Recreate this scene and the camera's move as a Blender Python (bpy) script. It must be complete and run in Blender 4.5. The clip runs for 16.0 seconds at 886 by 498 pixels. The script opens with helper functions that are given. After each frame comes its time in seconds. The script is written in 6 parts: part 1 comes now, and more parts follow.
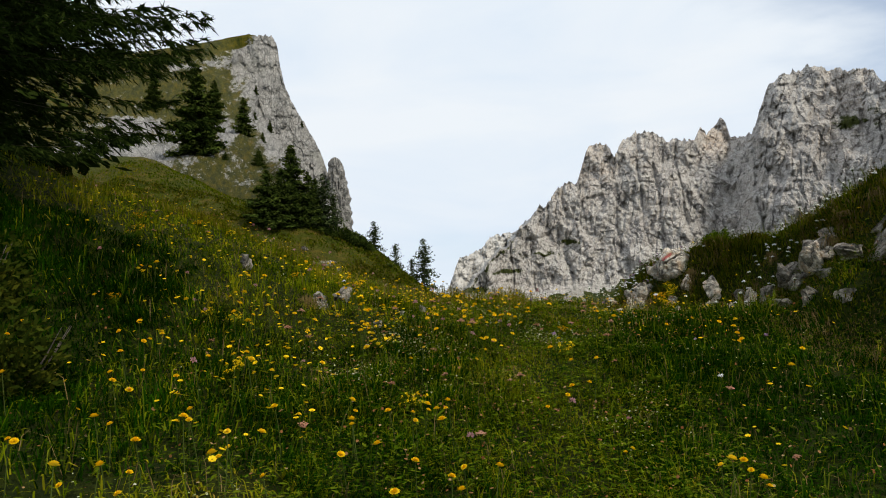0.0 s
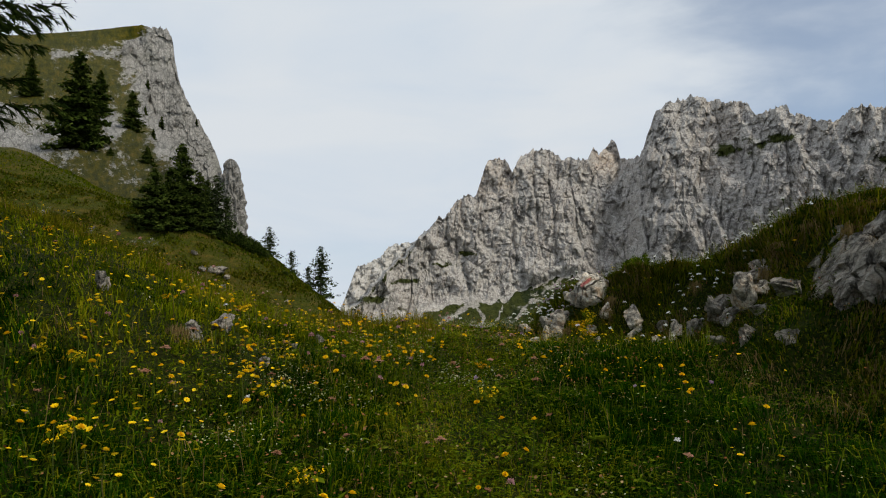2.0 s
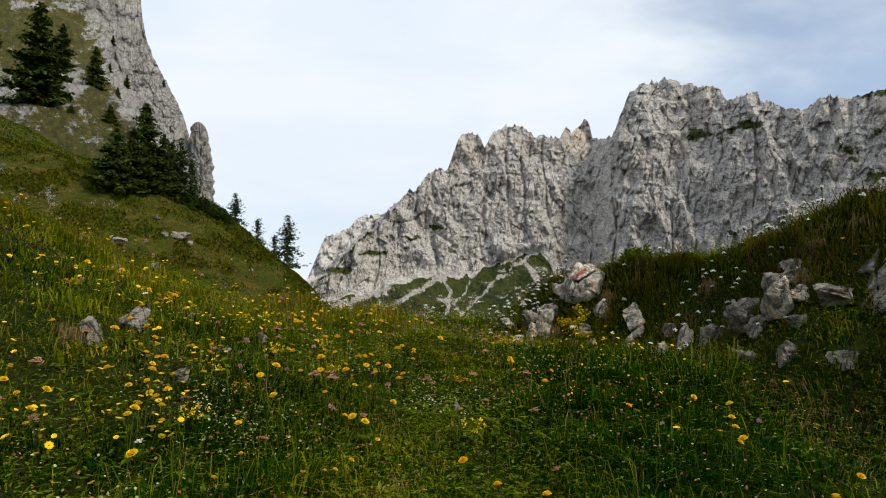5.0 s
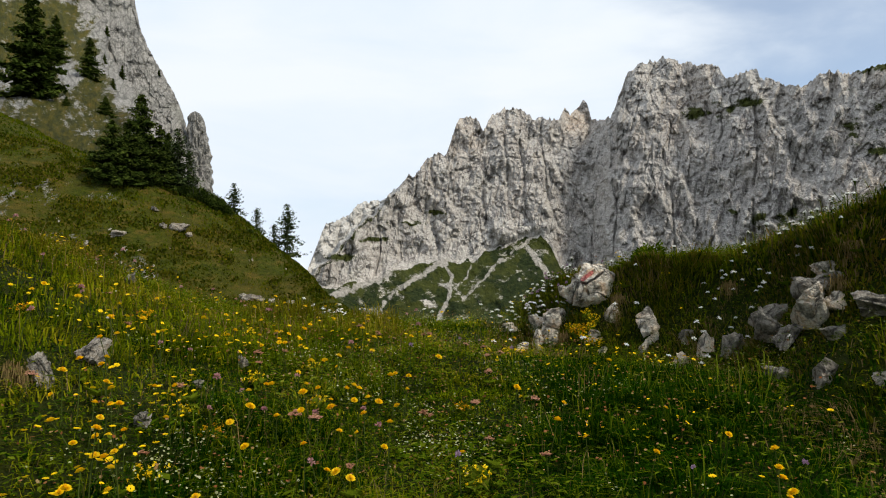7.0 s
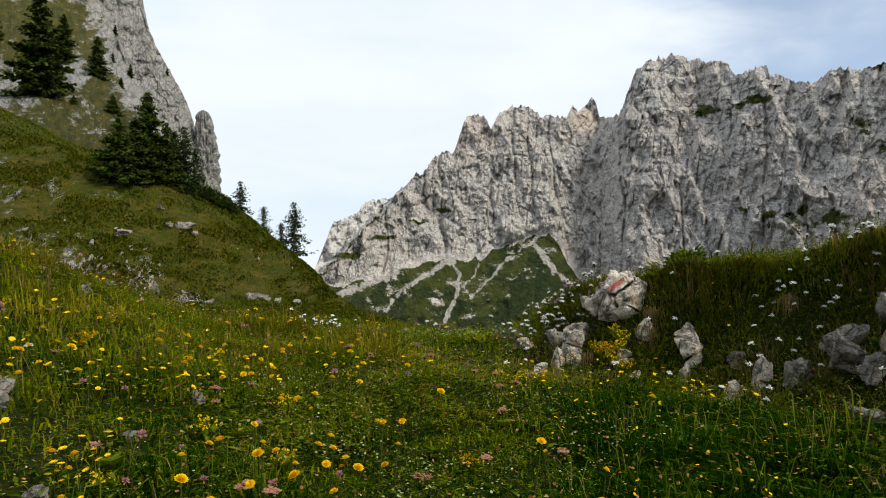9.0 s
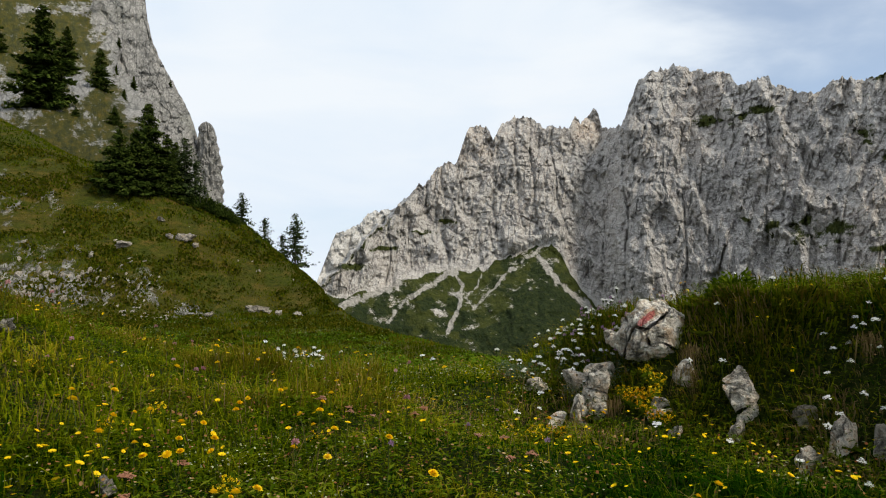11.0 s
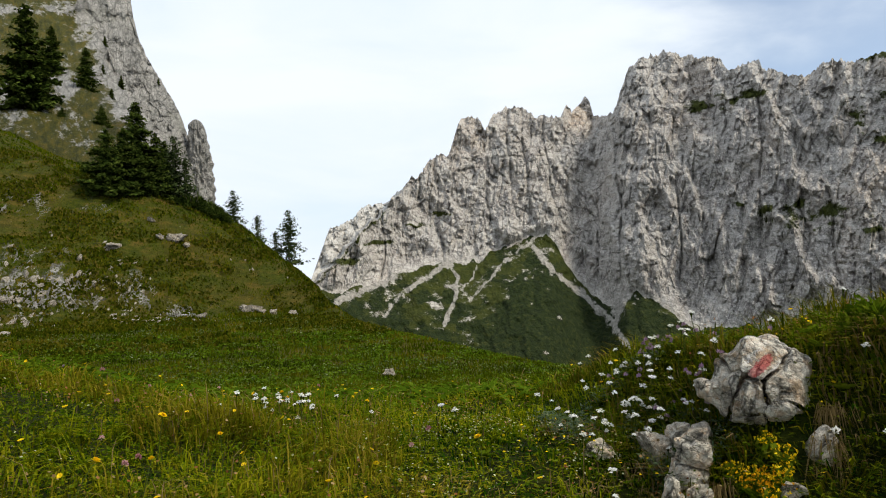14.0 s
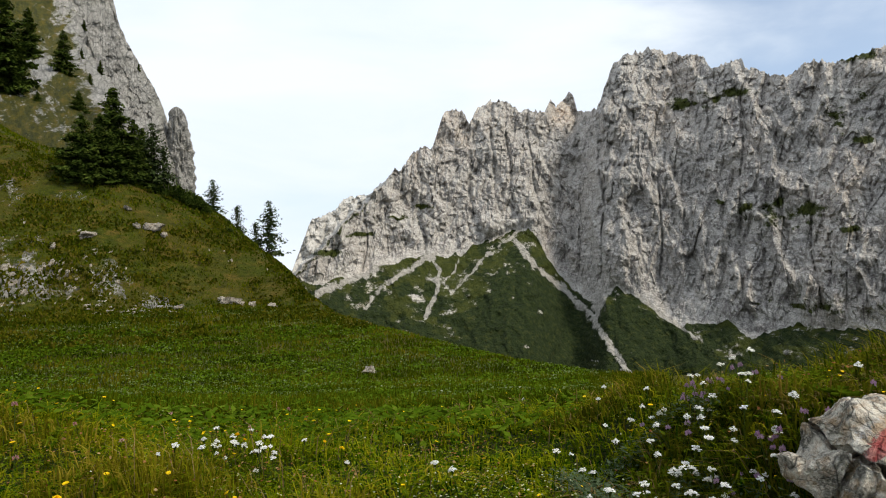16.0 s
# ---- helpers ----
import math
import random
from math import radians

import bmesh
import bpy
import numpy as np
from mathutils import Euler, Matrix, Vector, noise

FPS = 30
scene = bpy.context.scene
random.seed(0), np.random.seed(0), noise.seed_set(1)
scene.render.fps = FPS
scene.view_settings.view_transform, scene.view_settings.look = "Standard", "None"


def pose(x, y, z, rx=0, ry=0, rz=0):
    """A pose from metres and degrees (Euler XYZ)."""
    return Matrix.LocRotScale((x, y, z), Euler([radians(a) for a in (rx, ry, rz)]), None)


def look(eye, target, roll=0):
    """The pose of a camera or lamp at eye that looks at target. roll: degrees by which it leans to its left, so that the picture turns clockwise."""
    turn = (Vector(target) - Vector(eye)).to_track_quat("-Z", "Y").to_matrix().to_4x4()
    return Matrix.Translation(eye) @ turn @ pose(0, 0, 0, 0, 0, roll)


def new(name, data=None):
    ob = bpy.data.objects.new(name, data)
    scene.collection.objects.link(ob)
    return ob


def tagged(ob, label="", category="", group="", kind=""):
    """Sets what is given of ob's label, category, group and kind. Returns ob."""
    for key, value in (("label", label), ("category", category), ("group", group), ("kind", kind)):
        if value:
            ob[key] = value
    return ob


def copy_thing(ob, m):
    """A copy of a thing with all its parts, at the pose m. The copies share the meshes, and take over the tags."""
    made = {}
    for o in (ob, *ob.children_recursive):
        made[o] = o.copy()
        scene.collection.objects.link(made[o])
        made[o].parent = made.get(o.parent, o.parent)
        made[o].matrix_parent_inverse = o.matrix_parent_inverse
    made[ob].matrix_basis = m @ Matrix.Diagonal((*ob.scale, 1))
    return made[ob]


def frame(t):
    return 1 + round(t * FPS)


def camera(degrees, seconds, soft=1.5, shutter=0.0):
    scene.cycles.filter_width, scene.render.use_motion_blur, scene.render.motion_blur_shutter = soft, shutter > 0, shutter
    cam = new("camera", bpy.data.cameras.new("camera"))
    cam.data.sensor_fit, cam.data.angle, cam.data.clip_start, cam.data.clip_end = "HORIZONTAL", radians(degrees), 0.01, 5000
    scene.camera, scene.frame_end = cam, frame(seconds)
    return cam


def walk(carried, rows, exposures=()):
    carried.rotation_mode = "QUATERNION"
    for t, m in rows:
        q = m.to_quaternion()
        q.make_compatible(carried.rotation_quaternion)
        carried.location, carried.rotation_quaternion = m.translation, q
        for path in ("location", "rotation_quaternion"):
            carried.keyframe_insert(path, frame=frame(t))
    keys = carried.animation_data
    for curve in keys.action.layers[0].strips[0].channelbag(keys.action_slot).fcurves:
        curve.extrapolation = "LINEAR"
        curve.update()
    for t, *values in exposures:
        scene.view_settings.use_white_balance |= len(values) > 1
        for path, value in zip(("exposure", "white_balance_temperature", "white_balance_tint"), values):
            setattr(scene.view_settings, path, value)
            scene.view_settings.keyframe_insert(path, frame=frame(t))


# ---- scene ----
cam = camera(65.21, 16.0, soft=1.1)
PATH = [
    (0.0, pose(0.000, 0.000, 1.600, 93.00, 1.50, -0.00)),
    (0.5, pose(0.036, 0.275, 1.602, 94.59, 1.68, -2.50)),
    (1.0, pose(0.065, 0.510, 1.710, 95.10, -0.85, -4.28)),
    (1.5, pose(0.034, 0.715, 1.692, 94.07, -0.89, -5.39)),
    (2.0, pose(-0.044, 0.931, 1.776, 93.64, 0.23, -8.47)),
    (2.5, pose(-0.052, 1.072, 1.771, 93.07, -0.74, -9.90)),
    (3.0, pose(0.003, 1.313, 1.785, 91.59, -0.32, -10.91)),
    (3.5, pose(0.041, 1.466, 1.840, 90.86, -0.15, -8.82)),
    (4.0, pose(0.069, 1.697, 1.826, 91.90, -0.51, -10.99)),
    (4.5, pose(0.057, 1.945, 1.936, 91.96, -0.79, -11.42)),
    (5.0, pose(0.086, 2.119, 1.938, 91.48, -1.68, -11.12)),
    (5.2, pose(0.126, 2.208, 1.937, 91.46, -1.15, -10.38)),
    (7.3, pose(0.236, 2.724, 2.146, 90.15, -0.44, -11.08)),
    (7.5, pose(0.261, 2.819, 2.130, 90.24, -0.81, -11.00)),
    (8.0, pose(0.343, 3.118, 2.168, 90.15, -0.13, -10.27)),
    (8.5, pose(0.397, 3.309, 2.185, 90.50, -0.26, -9.40)),
    (9.0, pose(0.422, 3.554, 2.204, 90.06, -0.42, -10.40)),
    (9.2, pose(0.417, 3.655, 2.256, 89.99, 0.92, -10.90)),
    (11.3, pose(0.660, 4.716, 2.331, 91.00, -0.55, -10.29)),
    (11.5, pose(0.636, 4.843, 2.355, 90.68, -0.39, -11.31)),
    (12.0, pose(0.609, 5.088, 2.464, 91.09, 0.56, -11.81)),
    (12.5, pose(0.634, 5.303, 2.427, 90.03, -0.00, -12.14)),
    (13.0, pose(0.721, 5.581, 2.490, 89.27, -0.05, -10.47)),
    (13.5, pose(0.723, 5.728, 2.518, 89.27, 1.30, -9.56)),
    (14.0, pose(0.719, 5.999, 2.521, 90.30, 1.16, -10.62)),
    (14.5, pose(0.729, 6.265, 2.673, 89.70, 0.32, -12.38)),
    (15.0, pose(0.767, 6.528, 2.623, 88.57, 1.61, -11.98)),
    (15.5, pose(0.801, 6.801, 2.714, 89.81, 0.34, -10.99)),
    (16.0, pose(0.826, 7.024, 2.663, 89.69, 0.30, -12.10)),
]
walk(cam, PATH, [(0, -0.18), (0.6, -0.28), (1.5, -0.46), (2.1, -0.48), (3, -0.33), (4.2, -0.14), (5.5, -0.12), (9, -0.05), (12, -0.17), (13.2, -0.08), (16, 0.01)])

# ---- light: bright high cloud, a soft sun from the right ----
SUN_EL, SUN_AZ = 51.0, 126.0
world = bpy.data.worlds.new("sky")
scene.world = world
world.use_nodes = True
wn, wl = world.node_tree.nodes, world.node_tree.links
wn.clear()
w_out = wn.new("ShaderNodeOutputWorld")
w_bg = wn.new("ShaderNodeBackground")
w_sky = wn.new("ShaderNodeTexSky")
w_sky.sky_type = "NISHITA"
w_sky.sun_disc = False
w_sky.sun_elevation, w_sky.sun_rotation = radians(SUN_EL), radians(SUN_AZ)
w_sky.altitude = 1600
w_tc = wn.new("ShaderNodeTexCoord")
w_map = wn.new("ShaderNodeMapping")
w_map.inputs["Scale"].default_value = (1.3, 1.3, 4.2)
w_noise = wn.new("ShaderNodeTexNoise")
w_noise.inputs["Scale"].default_value = 1.7
w_noise.inputs["Detail"].default_value = 7
w_noise.inputs["Roughness"].default_value = 0.52
w_noise.inputs["Distortion"].default_value = 0.4
# the cloud sheet thins out towards one side of the sky
w_dot = wn.new("ShaderNodeVectorMath")
w_dot.operation = "DOT_PRODUCT"
w_dot.inputs[1].default_value = (0.62, 0.58, 0.53)
w_thin = wn.new("ShaderNodeMapRange")
w_thin.inputs["From Min"].default_value, w_thin.inputs["From Max"].default_value = 0.86, 1.0
w_thin.inputs["To Min"].default_value, w_thin.inputs["To Max"].default_value = 0.0, 0.30
w_sub = wn.new("ShaderNodeMath")
w_sub.operation = "SUBTRACT"
w_cov = wn.new("ShaderNodeMapRange")
w_cov.interpolation_type = "SMOOTHSTEP"
w_cov.inputs["From Min"].default_value, w_cov.inputs["From Max"].default_value = 0.12, 0.46
w_cov.inputs["To Min"].default_value, w_cov.inputs["To Max"].default_value = 0.36, 1.0
w_lit = wn.new("ShaderNodeMapRange")
w_lit.inputs["From Min"].default_value, w_lit.inputs["From Max"].default_value = 0.3, 0.62
w_cloud = wn.new("ShaderNodeMix")
w_cloud.data_type = "RGBA"
w_cloud.inputs[6].default_value = (0.74, 0.86, 1.0, 1)
w_cloud.inputs[7].default_value = (0.91, 0.965, 1.02, 1)
w_blue = wn.new("ShaderNodeVectorMath")
w_blue.operation = "SCALE"
w_blue.inputs["Scale"].default_value = 0.13
w_mix = wn.new("ShaderNodeMix")
w_mix.data_type = "RGBA"
wl.new(w_tc.outputs["Generated"], w_map.inputs["Vector"])
wl.new(w_map.outputs["Vector"], w_noise.inputs["Vector"])
wl.new(w_tc.outputs["Generated"], w_dot.inputs[0])
wl.new(w_dot.outputs["Value"], w_thin.inputs["Value"])
wl.new(w_noise.outputs["Fac"], w_sub.inputs[0])
wl.new(w_thin.outputs["Result"], w_sub.inputs[1])
wl.new(w_sub.outputs["Value"], w_cov.inputs["Value"])
wl.new(w_noise.outputs["Fac"], w_lit.inputs["Value"])
wl.new(w_lit.outputs["Result"], w_cloud.inputs[0])
wl.new(w_sky.outputs["Color"], w_blue.inputs[0])
wl.new(w_cov.outputs["Result"], w_mix.inputs[0])
wl.new(w_blue.outputs["Vector"], w_mix.inputs[6])
wl.new(w_cloud.outputs[2], w_mix.inputs[7])
wl.new(w_mix.outputs[2], w_bg.inputs["Color"])
w_bg.inputs["Strength"].default_value = 1.07
wl.new(w_bg.outputs["Background"], w_out.inputs["Surface"])

sun = new("sun", bpy.data.lights.new("sun", "SUN"))
sun.data.energy, sun.data.angle, sun.data.color = 3.3, radians(12), (1.0, 0.91, 0.75)
sd = Vector((math.sin(radians(SUN_AZ)) * math.cos(radians(SUN_EL)), math.cos(radians(SUN_AZ)) * math.cos(radians(SUN_EL)), math.sin(radians(SUN_EL))))
sun.matrix_world = look(sd * 60, (0, 0, 0))


# ---- noise and mesh helpers ----
def lattice(i, j, k, seed):
    h = (i * 374761393 + j * 668265263 + k * 2147483647 + seed * 1274126177) & 0xFFFFFFFF
    h = ((h ^ (h >> 13)) * 1274126177) & 0xFFFFFFFF
    h = ((h ^ (h >> 15)) * 2246822519) & 0xFFFFFFFF
    return ((h ^ (h >> 16)) & 0xFFFFFF) / float(0xFFFFFF)


def vnoise(x, y, z=0.0, seed=0):
    x, y, z = np.broadcast_arrays(np.asarray(x, float), np.asarray(y, float), np.asarray(z, float))
    i, j, k = np.floor(x).astype(np.int64), np.floor(y).astype(np.int64), np.floor(z).astype(np.int64)
    u, v, w = x - i, y - j, z - k
    u, v, w = u * u * u * (u * (6 * u - 15) + 10), v * v * v * (v * (6 * v - 15) + 10), w * w * w * (w * (6 * w - 15) + 10)
    out = 0.0
    for a in (0, 1):
        for b in (0, 1):
            for c in (0, 1):
                out = out + (u if a else 1 - u) * (v if b else 1 - v) * (w if c else 1 - w) * lattice(i + a, j + b, k + c, seed)
    return out * 2 - 1


def fbm(x, y, z=0.0, octaves=4, seed=0, gain=0.5):
    out, amp = 0.0, 1.0
    for n in range(octaves):
        f = 2.03 ** n
        out = out + amp * vnoise(np.asarray(x) * f + 17.3 * n, np.asarray(y) * f - 9.1 * n, np.asarray(z) * f, seed + n)
        amp *= gain
    return out


def ridged(x, y, z=0.0, octaves=3, seed=0):
    out, amp = 0.0, 1.0
    for n in range(octaves):
        f = 2.1 ** n
        out = out + amp * (1 - 2 * np.abs(vnoise(np.asarray(x) * f + 5.7 * n, np.asarray(y) * f, np.asarray(z) * f, seed + n)))
        amp *= 0.5
    return out


def step(a, b, x):
    u = np.clip((np.asarray(x, float) - a) / (b - a), 0, 1)
    return u * u * (3 - 2 * u)


def softplus(x, w):
    x = np.asarray(x, float) / w
    return w * np.where(x > 30, x, np.log1p(np.exp(np.minimum(x, 30))))


def mesh_from(name, verts, faces, smooth=True):
    """A mesh from arrays: vertices n x 3 and faces n x 3 or n x 4 (or a list of such arrays)."""
    blocks = faces if isinstance(faces, list) else [faces]
    me = bpy.data.meshes.new(name)
    verts = np.asarray(verts, np.float32)
    me.vertices.add(len(verts))
    me.vertices.foreach_set("co", verts.ravel())
    loops = np.concatenate([np.asarray(b, np.int32).ravel() for b in blocks])
    sizes = np.concatenate([np.full(len(b), b.shape[1], np.int32) for b in blocks])
    me.loops.add(len(loops))
    me.loops.foreach_set("vertex_index", loops)
    me.polygons.add(len(sizes))
    starts = np.r_[0, np.cumsum(sizes)[:-1]].astype(np.int32)
    me.polygons.foreach_set("loop_start", starts)
    me.polygons.foreach_set("use_smooth", np.full(len(sizes), smooth, bool))
    me.update(calc_edges=True)
    return me


def grid_faces(rows, cols, wrap=False):
    i, j = np.meshgrid(np.arange(rows - 1), np.arange(cols if wrap else cols - 1), indexing="ij")
    k = (j + 1) % cols
    return np.stack([i * cols + j, i * cols + k, (i + 1) * cols + k, (i + 1) * cols + j], -1).reshape(-1, 4)


def vectors(me, name, values):
    me.attributes.new(name, "FLOAT_VECTOR", "POINT").data.foreach_set("vector", np.asarray(values, np.float32).ravel())


def attribute(me, name, values):
    me.attributes.new(name, "FLOAT", "POINT").data.foreach_set("value", np.asarray(values, np.float32).ravel())


def part(name, data, material, parent, label=""):
    """One mesh object under a thing or under a part."""
    if isinstance(data, bmesh.types.BMesh):
        me = bpy.data.meshes.new(name)
        data.to_mesh(me)
        data.free()
        data = me
    if material and not data.materials:
        data.materials.append(material)
    ob = new(name, data)
    if parent:
        ob.parent = parent
    if label:
        tagged(ob, label)
    return ob


# ---- materials ----
def nodes_of(name):
    m = bpy.data.materials.new(name)
    m.use_nodes = True
    nt = m.node_tree
    return m, nt.nodes, nt.links, nt.nodes["Principled BSDF"]


def noise_node(n, l, coord, scale, detail=6, rough=0.6, stretch=None):
    t = n.new("ShaderNodeTexNoise")
    t.inputs["Scale"].default_value, t.inputs["Detail"].default_value, t.inputs["Roughness"].default_value = scale, detail, rough
    if stretch:
        m = n.new("ShaderNodeMapping")
        m.inputs["Scale"].default_value = stretch
        l.new(coord, m.inputs["Vector"])
        coord = m.outputs["Vector"]
    l.new(coord, t.inputs["Vector"])
    return t.outputs["Fac"]


def ramp(n, l, fac, stops):
    r = n.new("ShaderNodeValToRGB")
    e = r.color_ramp.elements
    while len(e) < len(stops):
        e.new(0.5)
    for x, (p, c) in zip(e, stops):
        x.position, x.color = p, (*c, 1)
    l.new(fac, r.inputs["Fac"])
    return r.outputs["Color"]


def mixed(n, l, fac, a, b, mode="MIX"):
    m = n.new("ShaderNodeMix")
    m.data_type, m.blend_type = "RGBA", mode
    for k, v in ((0, fac), (6, a), (7, b)):
        if isinstance(v, (int, float)):
            m.inputs[k].default_value = v
        elif isinstance(v, tuple):
            m.inputs[k].default_value = (*v, 1)
        else:
            l.new(v, m.inputs[k])
    return m.outputs[2]


def math_node(n, l, op, a, b=None):
    m = n.new("ShaderNodeMath")
    m.operation = op
    for k, v in enumerate((a, b)):
        if v is None:
            continue
        if isinstance(v, (int, float)):
            m.inputs[k].default_value = v
        else:
            l.new(v, m.inputs[k])
    return m.outputs[0]


def ranged(n, l, v, a, b, lo=0.0, hi=1.0):
    m = n.new("ShaderNodeMapRange")
    m.inputs["From Min"].default_value, m.inputs["From Max"].default_value = a, b
    m.inputs["To Min"].default_value, m.inputs["To Max"].default_value = lo, hi
    l.new(v, m.inputs["Value"])
    return m.outputs["Result"]


def attr_node(n, name):
    a = n.new("ShaderNodeAttribute")
    a.attribute_name = name
    return a.outputs["Fac"]


def bump(n, l, height, strength, distance, bsdf):
    b = n.new("ShaderNodeBump")
    b.inputs["Strength"].default_value, b.inputs["Distance"].default_value = strength, distance
    l.new(height, b.inputs["Height"])
    l.new(b.outputs["Normal"], bsdf.inputs["Normal"])


def place_of(n):
    return n.new("ShaderNodeNewGeometry").outputs["Position"]


def crack_node(n, l, coord, scale, stretch=(1, 1, 1), warp=0.6):
    """Distance to the nearest joint between broken pieces of rock."""
    mp = n.new("ShaderNodeMapping")
    mp.inputs["Scale"].default_value = tuple(scale * v for v in stretch)
    l.new(coord, mp.inputs["Vector"])
    nz = n.new("ShaderNodeTexNoise")
    nz.inputs["Scale"].default_value = 0.9
    nz.inputs["Detail"].default_value = 5
    l.new(mp.outputs["Vector"], nz.inputs["Vector"])
    sc = n.new("ShaderNodeVectorMath")
    sc.operation = "SCALE"
    sc.inputs["Scale"].default_value = 2 * warp
    l.new(nz.outputs["Color"], sc.inputs[0])
    ad = n.new("ShaderNodeVectorMath")
    ad.operation = "ADD"
    l.new(mp.outputs["Vector"], ad.inputs[0])
    l.new(sc.outputs["Vector"], ad.inputs[1])
    vo = n.new("ShaderNodeTexVoronoi")
    vo.feature = "DISTANCE_TO_EDGE"
    vo.inputs["Scale"].default_value = 1.0
    l.new(ad.outputs["Vector"], vo.inputs["Vector"])
    return vo.outputs["Distance"]


def tilted(n, l, coord, dip):
    """Coordinates turned by the dip of the rock's beds."""
    m = n.new("ShaderNodeMapping")
    m.inputs["Rotation"].default_value = (0, radians(dip), 0)
    l.new(coord, m.inputs["Vector"])
    return m.outputs["Vector"]


def vein_node(n, l, coord, scale, stretch, width):
    """Thin winding lines, 1 on the line."""
    d = math_node(n, l, "ABSOLUTE", math_node(n, l, "SUBTRACT", noise_node(n, l, coord, scale, 6, 0.62, stretch), 0.5))
    return ranged(n, l, d, 0.0, width, 1.0, 0.0)


def cliff_material():
    """Pale limestone walls with stained strata, grass ledges, dwarf pine slopes and scree."""
    m, n, l, b = nodes_of("limestone_cliff")
    p = place_of(n)
    broad = noise_node(n, l, p, 0.012, 5, 0.6)
    streak = noise_node(n, l, p, 0.05, 8, 0.68, (1, 1, 0.28))
    fine = noise_node(n, l, p, 0.32, 8, 0.7, (1, 1, 0.6))
    strata = noise_node(n, l, p, 0.09, 6, 0.65, (0.25, 0.25, 1.6))
    rock = ramp(n, l, streak, [(0.3, (0.29, 0.272, 0.255)), (0.5, (0.385, 0.362, 0.335)), (0.7, (0.475, 0.445, 0.41))])
    rock = mixed(n, l, ranged(n, l, strata, 0.35, 0.65, 0.0, 0.6), rock, (0.44, 0.41, 0.375), "MIX")
    rock = mixed(n, l, ranged(n, l, broad, 0.5, 0.72, 0.0, 0.5), rock, (0.43, 0.36, 0.295))
    rock = mixed(n, l, math_node(n, l, "MULTIPLY", attr_node(n, "warm"), 0.8), rock, (0.52, 0.38, 0.26))
    # sunlit look of the back ridge, painted as paler rock
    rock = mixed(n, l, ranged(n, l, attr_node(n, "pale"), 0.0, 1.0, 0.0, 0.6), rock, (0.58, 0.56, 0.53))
    # shade of the right-hand wall, put into the rock colour in streaks
    shaded_wall = math_node(n, l, "MULTIPLY", attr_node(n, "dark"), ranged(n, l, noise_node(n, l, p, 0.02, 6, 0.7, (1, 1, 0.35)), 0.36, 0.6))
    rock = mixed(n, l, math_node(n, l, "MULTIPLY", shaded_wall, 0.9), rock, (0.205, 0.197, 0.19))
    big_joint = crack_node(n, l, p, 0.045, (1, 1, 0.55), 0.9)
    joint = crack_node(n, l, p, 0.13, (1, 1, 0.6), 0.8)
    small_joint = crack_node(n, l, p, 0.38, (1, 1, 0.75), 0.8)
    pale_line = vein_node(n, l, p, 0.17, (1, 1, 0.55), 0.030)
    pale_fine = vein_node(n, l, p, 0.42, (1, 1, 0.6), 0.035)
    beds = tilted(n, l, p, -14)
    rock = mixed(n, l, ranged(n, l, fine, 0.50, 0.40, 0.0, 0.25), rock, (0.24, 0.23, 0.22))
    rock = mixed(n, l, math_node(n, l, "MULTIPLY", vein_node(n, l, beds, 0.05, (0.30, 0.30, 2.4), 0.05), 0.42), rock, (0.17, 0.16, 0.155))
    rock = mixed(n, l, math_node(n, l, "MULTIPLY", vein_node(n, l, beds, 0.11, (0.22, 0.22, 2.2), 0.06), 0.35), rock, (0.68, 0.65, 0.60))
    rock = mixed(n, l, math_node(n, l, "MULTIPLY", pale_line, 0.5), rock, (0.70, 0.68, 0.64))
    rock = mixed(n, l, math_node(n, l, "MULTIPLY", pale_fine, 0.4), rock, (0.68, 0.66, 0.62))
    rock = mixed(n, l, ranged(n, l, small_joint, 0.02, 0.10, 0.28, 0.0), rock, (0.17, 0.165, 0.165))
    rock = mixed(n, l, ranged(n, l, joint, 0.01, 0.06, 0.38, 0.0), rock, (0.13, 0.125, 0.125))
    rock = mixed(n, l, ranged(n, l, big_joint, 0.0, 0.035, 0.7, 0.0), rock, (0.08, 0.065, 0.068))
    # the painted sunlight of the back ridge again, over the joints
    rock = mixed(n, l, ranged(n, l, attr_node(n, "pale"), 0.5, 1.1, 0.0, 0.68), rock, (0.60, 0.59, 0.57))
    gn = noise_node(n, l, p, 0.16, 6, 0.7)
    grass = ramp(n, l, gn, [(0.3, (0.016, 0.024, 0.004)), (0.6, (0.046, 0.054, 0.010)), (0.8, (0.10, 0.090, 0.03))])
    pine = ramp(n, l, noise_node(n, l, p, 0.22, 7, 0.75), [(0.34, (0.006, 0.011, 0.003)), (0.52, (0.017, 0.027, 0.007)), (0.70, (0.050, 0.056, 0.014))])
    scree = ramp(n, l, noise_node(n, l, p, 0.3, 8, 0.75), [(0.32, (0.13, 0.122, 0.105)), (0.5, (0.30, 0.285, 0.26)), (0.7, (0.47, 0.45, 0.415))])
    breakup = ranged(n, l, noise_node(n, l, p, 0.11, 9, 0.85), 0.34, 0.66, -0.40, 0.40)

    def mask(name):
        return ranged(n, l, math_node(n, l, "ADD", attr_node(n, name), breakup), 0.42, 0.58)

    col = mixed(n, l, mask("grass"), rock, grass)
    col = mixed(n, l, mask("pine"), col, pine)
    col = mixed(n, l, mask("scree"), col, scree)
    l.new(col, b.inputs["Base Color"])
    b.inputs["Roughness"].default_value = 0.95
    b.inputs["Specular IOR Level"].default_value = 0.15
